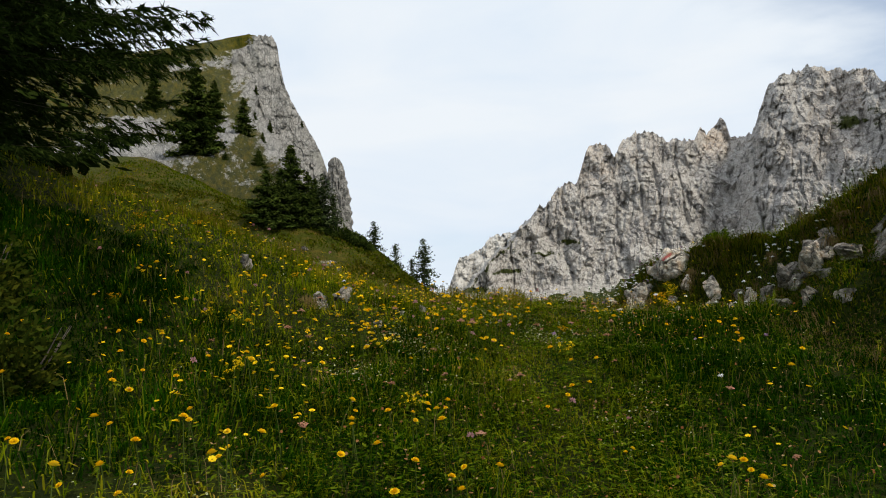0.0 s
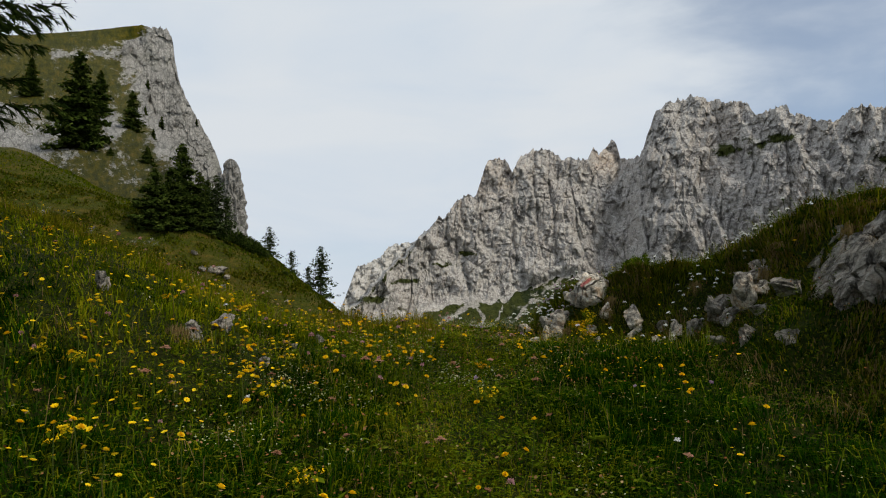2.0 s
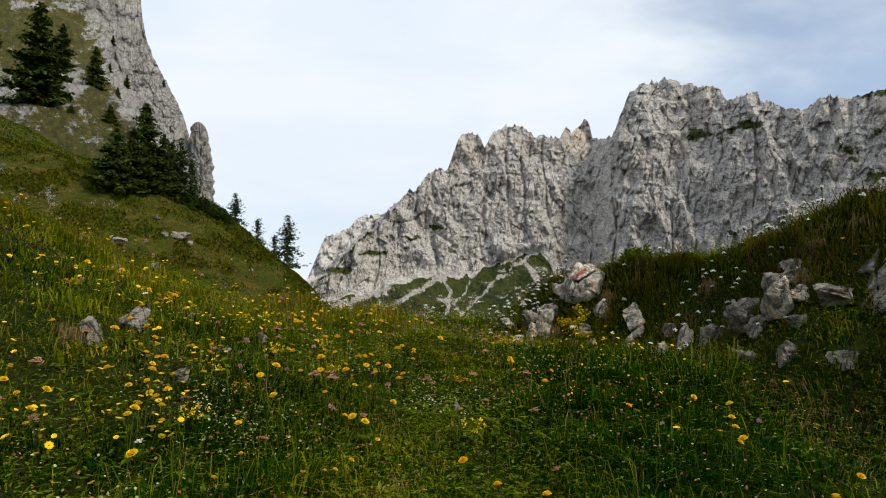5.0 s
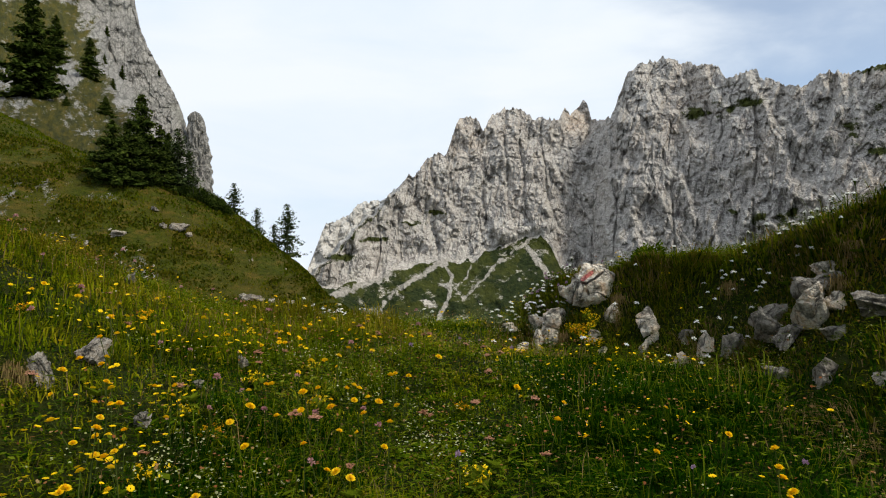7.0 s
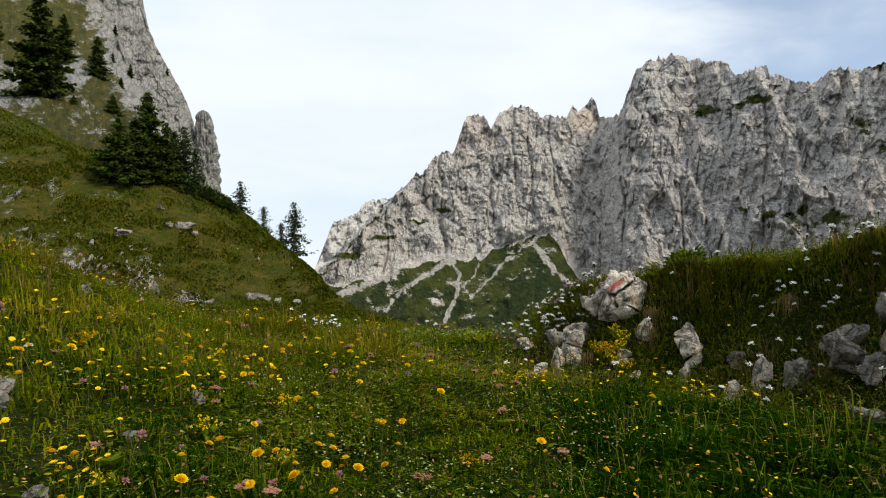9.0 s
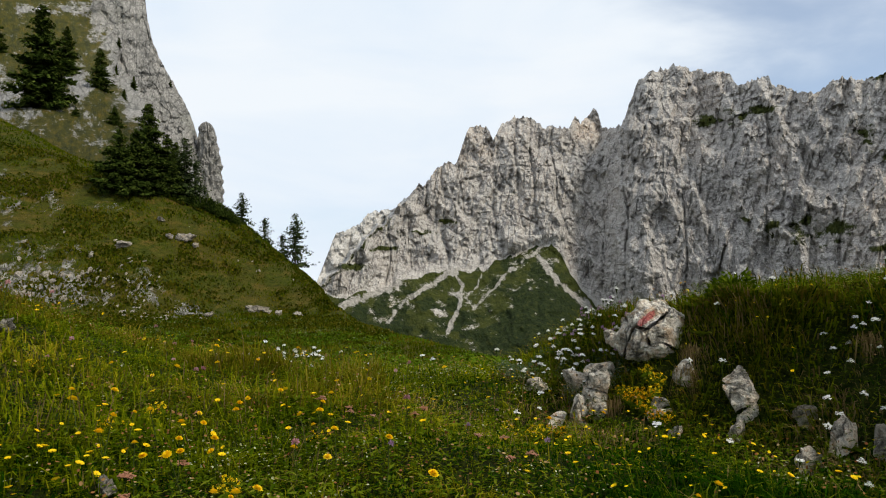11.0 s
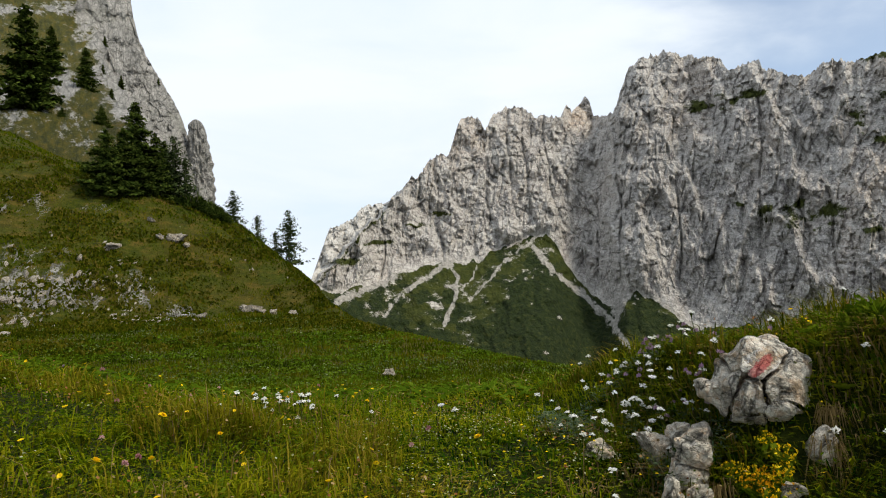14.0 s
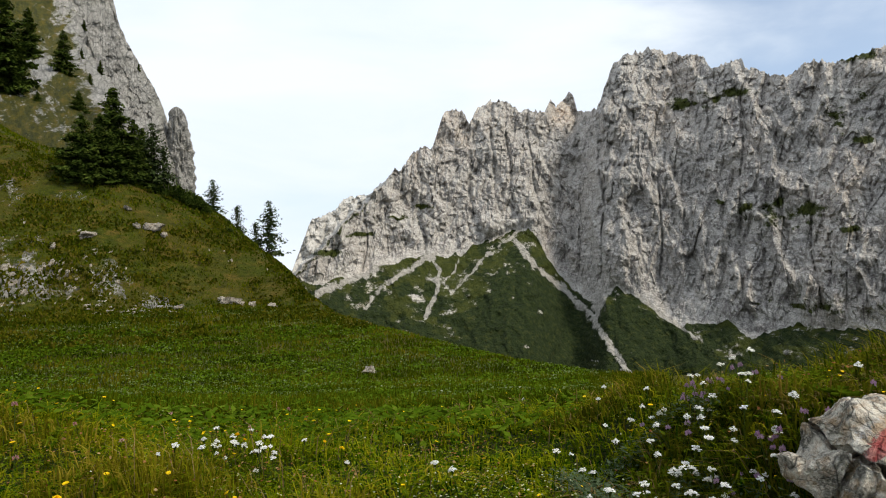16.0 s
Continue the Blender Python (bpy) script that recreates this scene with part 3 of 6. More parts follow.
LEDGES = ((31.1, 10.9, 1.0, 0.5), (33.7, 10.9, 0.4, 0.35), (35.0, 11.3, 1.3, 0.4), (39.9, 2.5, 0.9, 0.6), (35.7, 2.9, 0.7, 0.5), (33.9, 3.2, 0.6, 0.25), (43.0, 13.1, 1.4, 0.45), (43.4, 7.2, 1.0, 0.35),
          (42.7, 1.0, 0.7, 0.35), (10.5, 3.2, 0.9, 0.18), (8.2, 2.3, 1.0, 0.15), (5.4, 0.9, 1.4, 0.25), (38.0, 3.1, 0.5, 0.5), (2.6, -0.6, 1.4, 0.35))


def groove(x, y, seed):
    """Narrow clefts."""
    return np.clip((1 - 2 * np.abs(vnoise(x, y, 0, seed))) - 0.62, 0, 1) / 0.38


def blocks(x, y, w, h, amount, seed):
    """Rock broken into upright blocks that stand out unevenly."""
    u = x / w + 0.55 * fbm(x / (2.2 * w), y / (0.8 * h), 0, 2, seed)
    i = np.floor(u).astype(np.int64)
    v = y / h + 7.0 * lattice(i, i * 0 + 3, i * 0, seed) + 0.35 * vnoise(x / w, y / h, 0, seed + 1)
    j = np.floor(v).astype(np.int64)
    return amount * (lattice(i, j, i * 0 + 1, seed) - 0.5)


def chute_distance(a, e, pts):
    d = np.full(np.shape(a), 1e9)
    for (a0, e0), (a1, e1) in zip(pts[:-1], pts[1:]):
        va, ve = a1 - a0, e1 - e0
        k = np.clip(((a - a0) * va + (e - e0) * ve) / (va * va + ve * ve), 0, 1)
        d = np.minimum(d, np.hypot(a - a0 - k * va, e - e0 - k * ve))
    return d


def build_massif():
    az = np.r_[np.arange(-1.5, 47, 0.072), np.arange(47, 62, 0.4)]
    sky = np.interp(az, *zip(*SKYLINE))
    jag = ridged(az * 1.9, 0.3, 0, 3, 51) * 0.16 + ridged(az * 6.5, 2.2, 0, 2, 57) * 0.09 - 0.14
    sky = sky + jag * step(-1, 2, az)
    ft = np.interp(az, *zip(*CLIFF_FOOT)) + 0.45 * fbm(az * 0.9, 0.4, 0, 4, 59)
    up, low, back = 205, 110, 10
    v = np.r_[np.linspace(-1, 0, low, endpoint=False), np.linspace(0, 1, up)]
    V, A = np.meshgrid(v, az, indexing="ij")
    F, S = ft[None, :] + 0 * V, np.maximum(sky, ft + 0.6)[None, :] + 0 * V
    Eu = np.where(V < 0, F + V * (F + 15.5), F + V * (S - F))
    te = np.tan(np.radians(Eu))
    over = Eu + 2.0 - (A - 0.3) * 1.03 - 0.25 * fbm(A * 1.3, Eu * 1.3, 0, 3, 53)
    behind = step(0.0, 0.22, over) * step(8.0, 6.6, A)
    Df = 800 - 70 * step(22.6, 25.6, A) + 190 * behind - 7.5 * np.clip(18 - A, 0, 16) - 7.0 * np.clip(A - 26, 0, 30) + 18 * np.sin(np.radians(A * 9))
    # the wooded cone stands out from the wall
    bell = np.exp(-(np.arange(-60, 61) / 22.0) ** 2)
    broad_foot = np.convolve(np.pad(ft, 60, mode="edge"), bell / bell.sum(), mode="valid")[None, :] + 0 * V
    zf = Df * np.tan(np.radians(broad_foot))
    slope = np.where(Eu < broad_foot, 0.62, 1.55)
    D = (zf - slope * Df) / (te - slope)
    Z = D * te
    s = np.radians(A) * 800
    rocky = step(-0.02, 0.05, V)
    warp = 9 * fbm(s / 90, Z / 90, 0, 2, 3)
    bulge = 12 * (ridged((s + warp) / 105, Z / 380, 0, 1, 61) - 0.3) + 7 * ridged((s + 0.35 * Z + warp) / 36, (Z - 0.3 * s) / 75, 0, 2, 67) + 4.0 * ridged((s - 0.3 * Z) / 13, Z / 45, 0, 2, 69)
    bulge = bulge + blocks(s, Z, 13, 46, 8.0, 71) + blocks(s + 0.25 * Z, Z - 0.2 * s, 6.5, 19, 5.0, 73) + blocks(s - 0.2 * Z, Z + 0.35 * s, 3.2, 8, 2.4, 75)
    bulge = bulge - 8 * groove((s + warp) / 22, Z / 120, 77) - 3.0 * groove((s + 0.7 * Z + 1.5 * warp) / 26, (Z - 0.3 * s) / 34, 79) - 4.0 * groove((s - 0.25 * Z + warp) / 9, Z / 34, 81) - 2.5 * groove((s - 0.9 * Z - warp) / 21, (Z + 0.4 * s) / 30, 82) + 1.6 * fbm(s / 3, Z / 4, 0, 3, 83)
    soft = 4 * ridged((s + 0.5 * Z) / 60, Z / 220, 0, 2, 91) + 2.6 * fbm(s / 9, Z / 7, 0, 4, 95)
    D = D - (bulge * rocky * (0.35 + 0.65 * step(0, 0.15, V)) + soft * (1 - rocky))
    Z = D * te
    ar = np.radians(A)
    front = np.stack([EYE[0] + D * np.sin(ar), EYE[1] + D * np.cos(ar), EYE[2] + Z], -1)
    # the far side, falling away behind the crest
    k = np.arange(1, back + 1)[:, None]
    Db, Zb = D[-1][None] + 22 * k, Z[-1][None] - 20 * k ** 1.1 + 5 * fbm(s[-1][None] / 40, k * 0.7, 0, 2, 97)
    rear = np.stack([EYE[0] + Db * np.sin(ar[-1])[None], EYE[1] + Db * np.cos(ar[-1])[None], EYE[2] + Zb], -1)
    verts = np.concatenate([front, rear]).reshape(-1, 3)
    rows, cols = up + low + back, len(az)
    me = mesh_from("rock_massif", verts, grid_faces(rows, cols)[:, ::-1], False)
    A0, E0 = A, Eu
    A = A + 0.16 * fbm(A0 * 1.4, E0 * 1.4, 0, 4, 201)
    Eu = Eu + 0.12 * fbm(A0 * 1.4, E0 * 1.4, 3, 4, 205)
    green = np.where(V < 0.0, 0.80 - 0.42 * step(9.0, 3.0, A) * step(-4.2, -2.4, Eu) + 0.3 * fbm(A0 * 0.8, E0 * 1.4, 0, 3, 207), -0.2) + 0.25 * (step(-0.05, 0.0, V) - step(0, 0.06, V)) * 0.5
    for a, e, wa, we in LEDGES:
        green = np.maximum(green, 0.95 * np.exp(-(((A - a) / wa) ** 2 + ((Eu - e) / we) ** 2)))
    for a, e, wa, we, k in ((38.6, 2.3, 4.6, 1.5, 0.46), (42.5, 9.5, 3.0, 2.6, 0.36), (32.5, 10.9, 3.0, 0.9, 0.34), (9.0, 2.4, 4.0, 0.8, 0.30), (40.0, -4.5, 6.0, 1.2, 0.36)):
        green = np.maximum(green, k * np.exp(-(((A - a) / wa) ** 2 + ((Eu - e) / we) ** 2)) + 0.35 * fbm(A0 * 1.1, E0 * 2.6, 0, 3, 215) * np.exp(-(((A - a) / wa) ** 2 + ((Eu - e) / we) ** 2)))
    green = np.maximum(green, 0.62 * np.exp(-((over + 0.28) / 0.25) ** 2) * step(7.0, 5.5, A0))
    cone = np.clip(1 - np.abs(A - (17.9 + 0.25 * (0.1 - Eu))) / np.maximum(0.2, 0.86 * (0.1 - Eu)), -1, 1)
    cone2 = np.clip(1 - np.abs(A - 26.6 - 0.35 * (-4.1 - Eu)) / np.maximum(0.2, 1.25 * (-4.1 - Eu)), -1, 1)
    pine = np.where(V < 0, 0.24 + 0.7 * fbm(A0 * 0.9, E0 * 1.8, 0, 4, 209) + 0.75 * step(-0.1, 0.25, np.maximum(cone, cone2)) + 0.4 * step(-3.2, -4.6, Eu), 0)
    scree = np.where(V < 0.04, 0.15 * step(22.0, 25, A) * step(-5.5, -4.0, Eu), 0)
    for *pts, w in CHUTES:
        q = chute_distance(A, Eu, pts)
        scree = np.maximum(scree, (0.95 + 0.5 * fbm(A0 * 2.2, E0 * 2.2, 0, 3, 211)) * np.exp(-(q / (w * 0.8)) ** 2))
    warm = np.exp(-(((A - 22.0) / 0.9) ** 2 + ((Eu - 10.6) / 1.0) ** 2)) + 0.5 * np.exp(-(((A - 36) / 1.2) ** 2 + ((Eu - 8) / 1.6) ** 2)) + 0.35 * step(0.2, 0.7, fbm(s / 60, Z / 160, 0, 3, 99))
    # sunlight on the back ridge as paler colour; a lighter band at the cliff foot
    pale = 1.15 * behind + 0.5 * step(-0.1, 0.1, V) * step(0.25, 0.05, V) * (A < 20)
    # "dark" masks the painted shade on the lower right-hand wall
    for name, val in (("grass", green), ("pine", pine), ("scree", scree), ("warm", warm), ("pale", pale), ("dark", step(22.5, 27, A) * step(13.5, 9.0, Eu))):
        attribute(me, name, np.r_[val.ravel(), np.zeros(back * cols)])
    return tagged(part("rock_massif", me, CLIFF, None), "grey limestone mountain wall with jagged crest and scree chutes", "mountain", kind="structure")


build_massif()

# ---- the nearer peak beyond the hill ----
PEAK_SKY = ((-75, 9), (-50, 14), (-35, 16.5), (-23.85, 17.9), (-19.5, 18.9), (-17.2, 19.5), (-15.4, 19.95), (-14.76, 19.8), (-14.1, 20.05), (-13.47, 19.75), (-13.16, 19.0), (-12.96, 17.55), (-12.66, 16.3),
            (-11.83, 14.5), (-11.12, 13.45), (-10.02, 11.4), (-9.58, 10.3), (-9.3, 9.4), (-9.05, 8.3), (-8.8, 5.3), (-8.4, 2.0))


def build_peak():
    az = np.r_[np.arange(-75, -26, 0.8), np.arange(-26, -8.4, 0.062)]
    sky = np.interp(az, *zip(*PEAK_SKY)) + (0.02 + 0.08 * step(-15.6, -14.4, az)) * (ridged(az * 2.3, 0.7, 0, 3, 111) - 0.6) + 0.06 * ridged(az * 8, 0.2, 0, 2, 115) * step(-16, -14, az)
    v = np.linspace(0, 1, 195)
    V, A = np.meshgrid(v, az, indexing="ij")
    ft = np.interp(az, (-75, -30, -20, -14, -9, -8.4), (0, 2.0, 4.5, 4.0, 1.5, 0.5))
    Eu = ft[None] + V * np.maximum(sky - ft, 0.4)[None]
    Dn = np.interp(az, (-75, -30, -14.5, -11.5, -8.4), (110, 122, 124, 300, 430))[None]
    edge = np.interp(Eu, [p[1] for p in PEAK_SKY[:8:-1]], [p[0] for p in PEAK_SKY[:8:-1]])
    gap = edge - A
    bare = np.interp(az, *zip(*PEAK_SKY))
    bell = np.exp(-(np.arange(-30, 31) / 11.0) ** 2)
    bare = np.convolve(np.pad(bare, 30, mode="edge"), bell / bell.sum(), mode="valid")
    Vs = np.where(A < -15.4, np.clip((Eu - ft[None]) / np.maximum(bare - ft, 0.4)[None], 0, 1.02), V)
    Vs = V + (Vs - V) * step(-15.0, -16.2, A)
    D = Dn + (565 - Dn) * Vs ** 1.9
    D = D + (480 + 85 * V - D) * step(5.2, 2.6, gap + 0.5 * vnoise(A * 0.9, Eu * 0.7, 0, 3))
    s = np.radians(A) * D
    te = np.tan(np.radians(Eu))
    stone = 1.05 - 0.85 * step(2.3, 5.4, gap + 0.9 * vnoise(A * 1.1, Eu * 0.9, 0, 7))
    stone = np.where(A < edge - 6, 0.16, stone)
    stone = np.maximum(stone, 0.95 * np.exp(-(((A + 24.5) / 5.5) ** 2 + ((Eu - 10.8 - 0.12 * (A + 20)) / 2.4) ** 2)))
    stone = np.maximum(stone, 0.40 * np.exp(-(((A + 16.5) / 1.8) ** 2 + ((Eu - 9.6) / 1.8) ** 2)))
    stone = np.maximum(stone, 0.62 * np.exp(-(((A + 17.5) / 3.5) ** 2 + ((Eu - 17.6) / 0.45) ** 2)))
    stone = np.maximum(stone, 0.5 * np.exp(-(((A + 15.5) / 2.6) ** 2 + ((Eu - 16.2) / 0.9) ** 2)))
    for a, e, wa, we, k in ((-24.0, 12.6, 2.6, 1.0, 0.85), (-27.0, 10.2, 2.5, 1.0, 0.85), (-22.6, 10.0, 1.4, 0.5, 0.4), (-17.2, 12.4, 1.0, 1.5, 0.9), (-15.6, 8.6, 1.4, 0.8, 0.36), (-19.6, 8.6, 1.1, 0.5, 0.40), (-20.5, 17.2, 2.2, 0.35, 0.7)):
        stone = np.maximum(stone, k * np.exp(-(((A - a) / wa) ** 2 + ((Eu - e) / we) ** 2)))
    stone = stone + (0.05 - stone) * step(-14.7, -15.9, A + 0.5 * vnoise(A * 2, Eu * 2, 0, 9)) * step(1.1, 0.7, sky[None] - Eu)
    sa, ze = np.radians(A) * 500, np.radians(Eu) * 500
    rough = step(0.3, 0.75, stone)
    size = 0.3 + 0.7 * step(130, 450, D)
    bulge = 4 * ridged(sa / 60, ze / 90, 0, 2, 121) * rough
    bulge = bulge + (3.2 * ridged((sa + 0.4 * ze) / 22, ze / 48, 0, 2, 125) + blocks(sa + 0.3 * ze, ze - 0.2 * sa, 8, 13, 3.4, 127) + blocks(sa - 0.3 * ze, ze + 0.2 * sa, 3.4, 5, 1.7, 129) - 2.5 * groove((sa + 0.5 * ze) / 11, (ze - 0.4 * sa) / 24, 131) + 0.9 * fbm(sa / 3, ze / 3, 0, 3, 133)) * (0.02 + 0.98 * rough)
    bulge = bulge * size
    D = D - bulge * step(0, 0.08, V)
    ar = np.radians(A)
    Z = 1.6 + D * te
    front = np.stack([D * np.sin(ar), D * np.cos(ar), Z], -1)
    n = np.arange(1, 13)[:, None]
    Db, Zb = D[-1][None] + 16 * n, Z[-1][None] - 15 * n ** 1.08
    rear = np.stack([Db * np.sin(ar[-1])[None], Db * np.cos(ar[-1])[None], Zb], -1)
    me = mesh_from("rocky_peak", np.concatenate([front, rear]).reshape(-1, 3), grid_faces(207, len(az))[:, ::-1], False)
    attribute(me, "stone", np.r_[stone.ravel(), np.full(12 * len(az), 0.6)])
    flank = np.stack([sa, 0 * sa, ze], -1)
    vectors(me, "flank", np.concatenate([flank, flank[-1][None] + np.stack([0 * n, 14.0 * n, 0 * n], -1)]).reshape(-1, 3))
    global PEAK_ANGLES, PEAK_PLACES
    PEAK_ANGLES, PEAK_PLACES = np.stack([A, Eu], -1).reshape(-1, 2), front.reshape(-1, 3)
    return tagged(part("rocky_peak", me, PEAK, None), "pale limestone peak with grassy back and steep face", "mountain", kind="structure")


build_peak()


def build_pinnacle():
    h, n, m = np.linspace(0, 1, 90), 64, 90
    H, T = np.meshgrid(h, np.linspace(0, 2 * math.pi, n, endpoint=False), indexing="ij")
    el = 1.5 + 9.15 * H
    axis = np.interp(el, (1.5, 5.0, 8.5, 9.4, 10.7), (-8.5, -8.4, -8.52, -8.62, -8.68))
    half = np.interp(el, (1.5, 5.0, 8.0, 9.4, 10.2, 10.5, 10.65), (1.3, 1.02, 0.76, 0.60, 0.46, 0.34, 0.05))
    D = 548.0
    rad = np.radians(half) * D * (1 + 0.20 * ridged(np.cos(T) * 1.5 + 4, np.sin(T) * 1.5, H * 4, 2, 141) - 0.14 + 0.22 * fbm(np.cos(T) * 3, np.sin(T) * 3, H * 14, 4, 145) + blocks(T * 10, H * 100, 6, 11, 0.22, 147) - 0.12 * groove(T * 2.0, H * 5, 149))
    cx, cy = D * np.sin(np.radians(axis)), D * np.cos(np.radians(axis))
    z = 1.6 + D * np.tan(np.radians(el))
    verts = np.stack([cx + rad * np.cos(T), cy + rad * 1.3 * np.sin(T), z + 0 * T], -1).reshape(-1, 3)
    me = mesh_from("rock_pinnacle", verts, grid_faces(m, n, True), False)
    attribute(me, "stone", np.ones(len(verts)))
    vectors(me, "flank", verts)
    return tagged(part("rock_pinnacle", me, PEAK, None), "slender pale limestone tower beside the peak", "rock tower", kind="structure")


build_pinnacle()

rng = np.random.default_rng(11)


def on_peak(az, el):
    """The spot on the peak's flank in a direction from the start of the walk."""
    return PEAK_PLACES[np.argmin(((PEAK_ANGLES - (az, el)) ** 2).sum(1))]


# ---- boulders and the outcrop ----
def stone_mesh(name, size, seed, cuts=11, rough=0.05, level=4, jag=1.0, square=0.5):
    """A broken block of limestone: a ball cut by planes, cracked and pitted."""
    r = np.random.default_rng(seed)
    bm = bmesh.new()
    bmesh.ops.create_icosphere(bm, subdivisions=level, radius=1.0)
    co = np.array([v.co[:] for v in bm.verts])
    co = np.sign(co) * np.abs(co) ** square
    co /= np.abs(co).max()
    faces = np.array([[v.index for v in f.verts] for f in bm.faces])
    bm.free()
    for _ in range(cuts):
        nrm = r.normal(size=3)
        nrm /= np.linalg.norm(nrm)
        over = np.maximum(co @ nrm - r.uniform(0.38, 0.9), 0)
        co = co - over[:, None] * nrm * 0.98
    span = np.ptp(co, axis=0)
    co = (co - co.min(0)) / span - 0.5
    o = r.uniform(-50, 50, 3)
    q = co * 2.4 + o
    crack = np.clip(ridged(q[:, 0] * 0.9, q[:, 1] * 0.9, q[:, 2] * 0.55, 1, seed) - 0.86, 0, 1) * 7
    tilt = 0.3 * q[:, 0] + 0.2 * q[:, 1]
    ledge = blocks(q[:, 0] + 0.4 * q[:, 1], q[:, 2] + tilt, 0.95, 0.6, 0.20, seed + 21) + blocks(q[:, 1] - 0.5 * q[:, 0], q[:, 2] - tilt, 0.8, 0.42, 0.13, seed + 23) + blocks(q[:, 0] - q[:, 2], q[:, 1] + 0.4 * q[:, 2], 0.4, 0.36, 0.06, seed + 25)
    bumps = fbm(q[:, 0] * 1.6, q[:, 1] * 1.6, q[:, 2] * 1.6, 4, seed + 5)
    away = co / np.maximum(np.linalg.norm(co, axis=1), 1e-6)[:, None]
    grit = fbm(q[:, 0] * 7, q[:, 1] * 7, q[:, 2] * 7, 3, seed + 9)
    co = co + away * (rough * bumps + 0.018 * grit - 0.09 * crack + jag * ledge)[:, None]
    co = co * np.array(size)
    return mesh_from(name, co, faces, smooth=False)


ROCK_SPOTS = []


def split_cell(shape, seeds, k, gap):
    """The part of a solid that lies nearest to seed k, with an open joint round it."""
    bm = shape.copy()
    for j, other in enumerate(seeds):
        if j == k:
            continue
        way = Vector(other - seeds[k])
        if way.length > 1.2:
            continue
        n = way.normalized()
        at = Vector(seeds[k]) + way * 0.5 - n * gap * 0.5
        got = bmesh.ops.bisect_plane(bm, geom=bm.verts[:] + bm.edges[:] + bm.faces[:], dist=1e-6, plane_co=at, plane_no=n, clear_outer=True)
        if not bm.verts:
            break
        rim = [e for e in got["geom_cut"] if isinstance(e, bmesh.types.BMEdge) and e.is_boundary]
        if rim:
            bmesh.ops.contextual_create(bm, geom=rim)
    return bm


def chip_off(bm, planes):
    """Cuts a solid by planes, given as normal and distance from its origin."""
    for n, d in planes:
        n = Vector(n).normalized()
        got = bmesh.ops.bisect_plane(bm, geom=bm.verts[:] + bm.edges[:] + bm.faces[:], plane_co=n * d, plane_no=n, clear_outer=True)
        rim = [e for e in got["geom_cut"] if isinstance(e, bmesh.types.BMEdge) and e.is_boundary]
        if rim:
            bmesh.ops.contextual_create(bm, geom=rim)


def worn(bm, seed, edge=0.05, rough=0.006, soft=0.35, bend=0.03):
    """Breaks up the flat faces of a block, rounds its edges and roughens it. Leaves arrays of vertices and triangles."""
    for _ in range(4):
        bmesh.ops.triangulate(bm, faces=bm.faces[:])
        long = [e for e in bm.edges if e.calc_length() > edge]
        if not long:
            break
        bmesh.ops.subdivide_edges(bm, edges=long, cuts=1)
    bmesh.ops.triangulate(bm, faces=bm.faces[:])
    for _ in range(2):
        bmesh.ops.smooth_vert(bm, verts=bm.verts[:], factor=soft, use_axis_x=True, use_axis_y=True, use_axis_z=True)
    bm.normal_update()
    bm.verts.index_update()
    for v in bm.verts:
        c = v.co * 7
        v.co += bend * Vector((vnoise(c.x, c.y, c.z, 801), vnoise(c.x, c.y, c.z, 802), vnoise(c.x, c.y, c.z, 803)))
    bm.normal_update()
    co = np.array([v.co[:] for v in bm.verts])
    nr = np.array([v.normal[:] for v in bm.verts])
    faces = np.array([[v.index for v in f.verts] for f in bm.faces])
    bm.free()
    q = co * 9 + seed
    lay = blocks(q[:, 0] + 0.5 * q[:, 1], 1.6 * q[:, 2] + 0.5 * q[:, 0], 1.1, 0.7, 1.0, seed + 3)
    co = co + nr * (rough * (1.4 * fbm(q[:, 0], q[:, 1], q[:, 2], 4, seed) + 1.2 * lay + 0.5 * fbm(q[:, 0] * 5, q[:, 1] * 5, q[:, 2] * 5, 2, seed + 7)))[:, None]
    return co, faces


def bare(me):
    attribute(me, "red", np.zeros(len(me.vertices)))
    attribute(me, "white", np.zeros(len(me.vertices)))
    return me


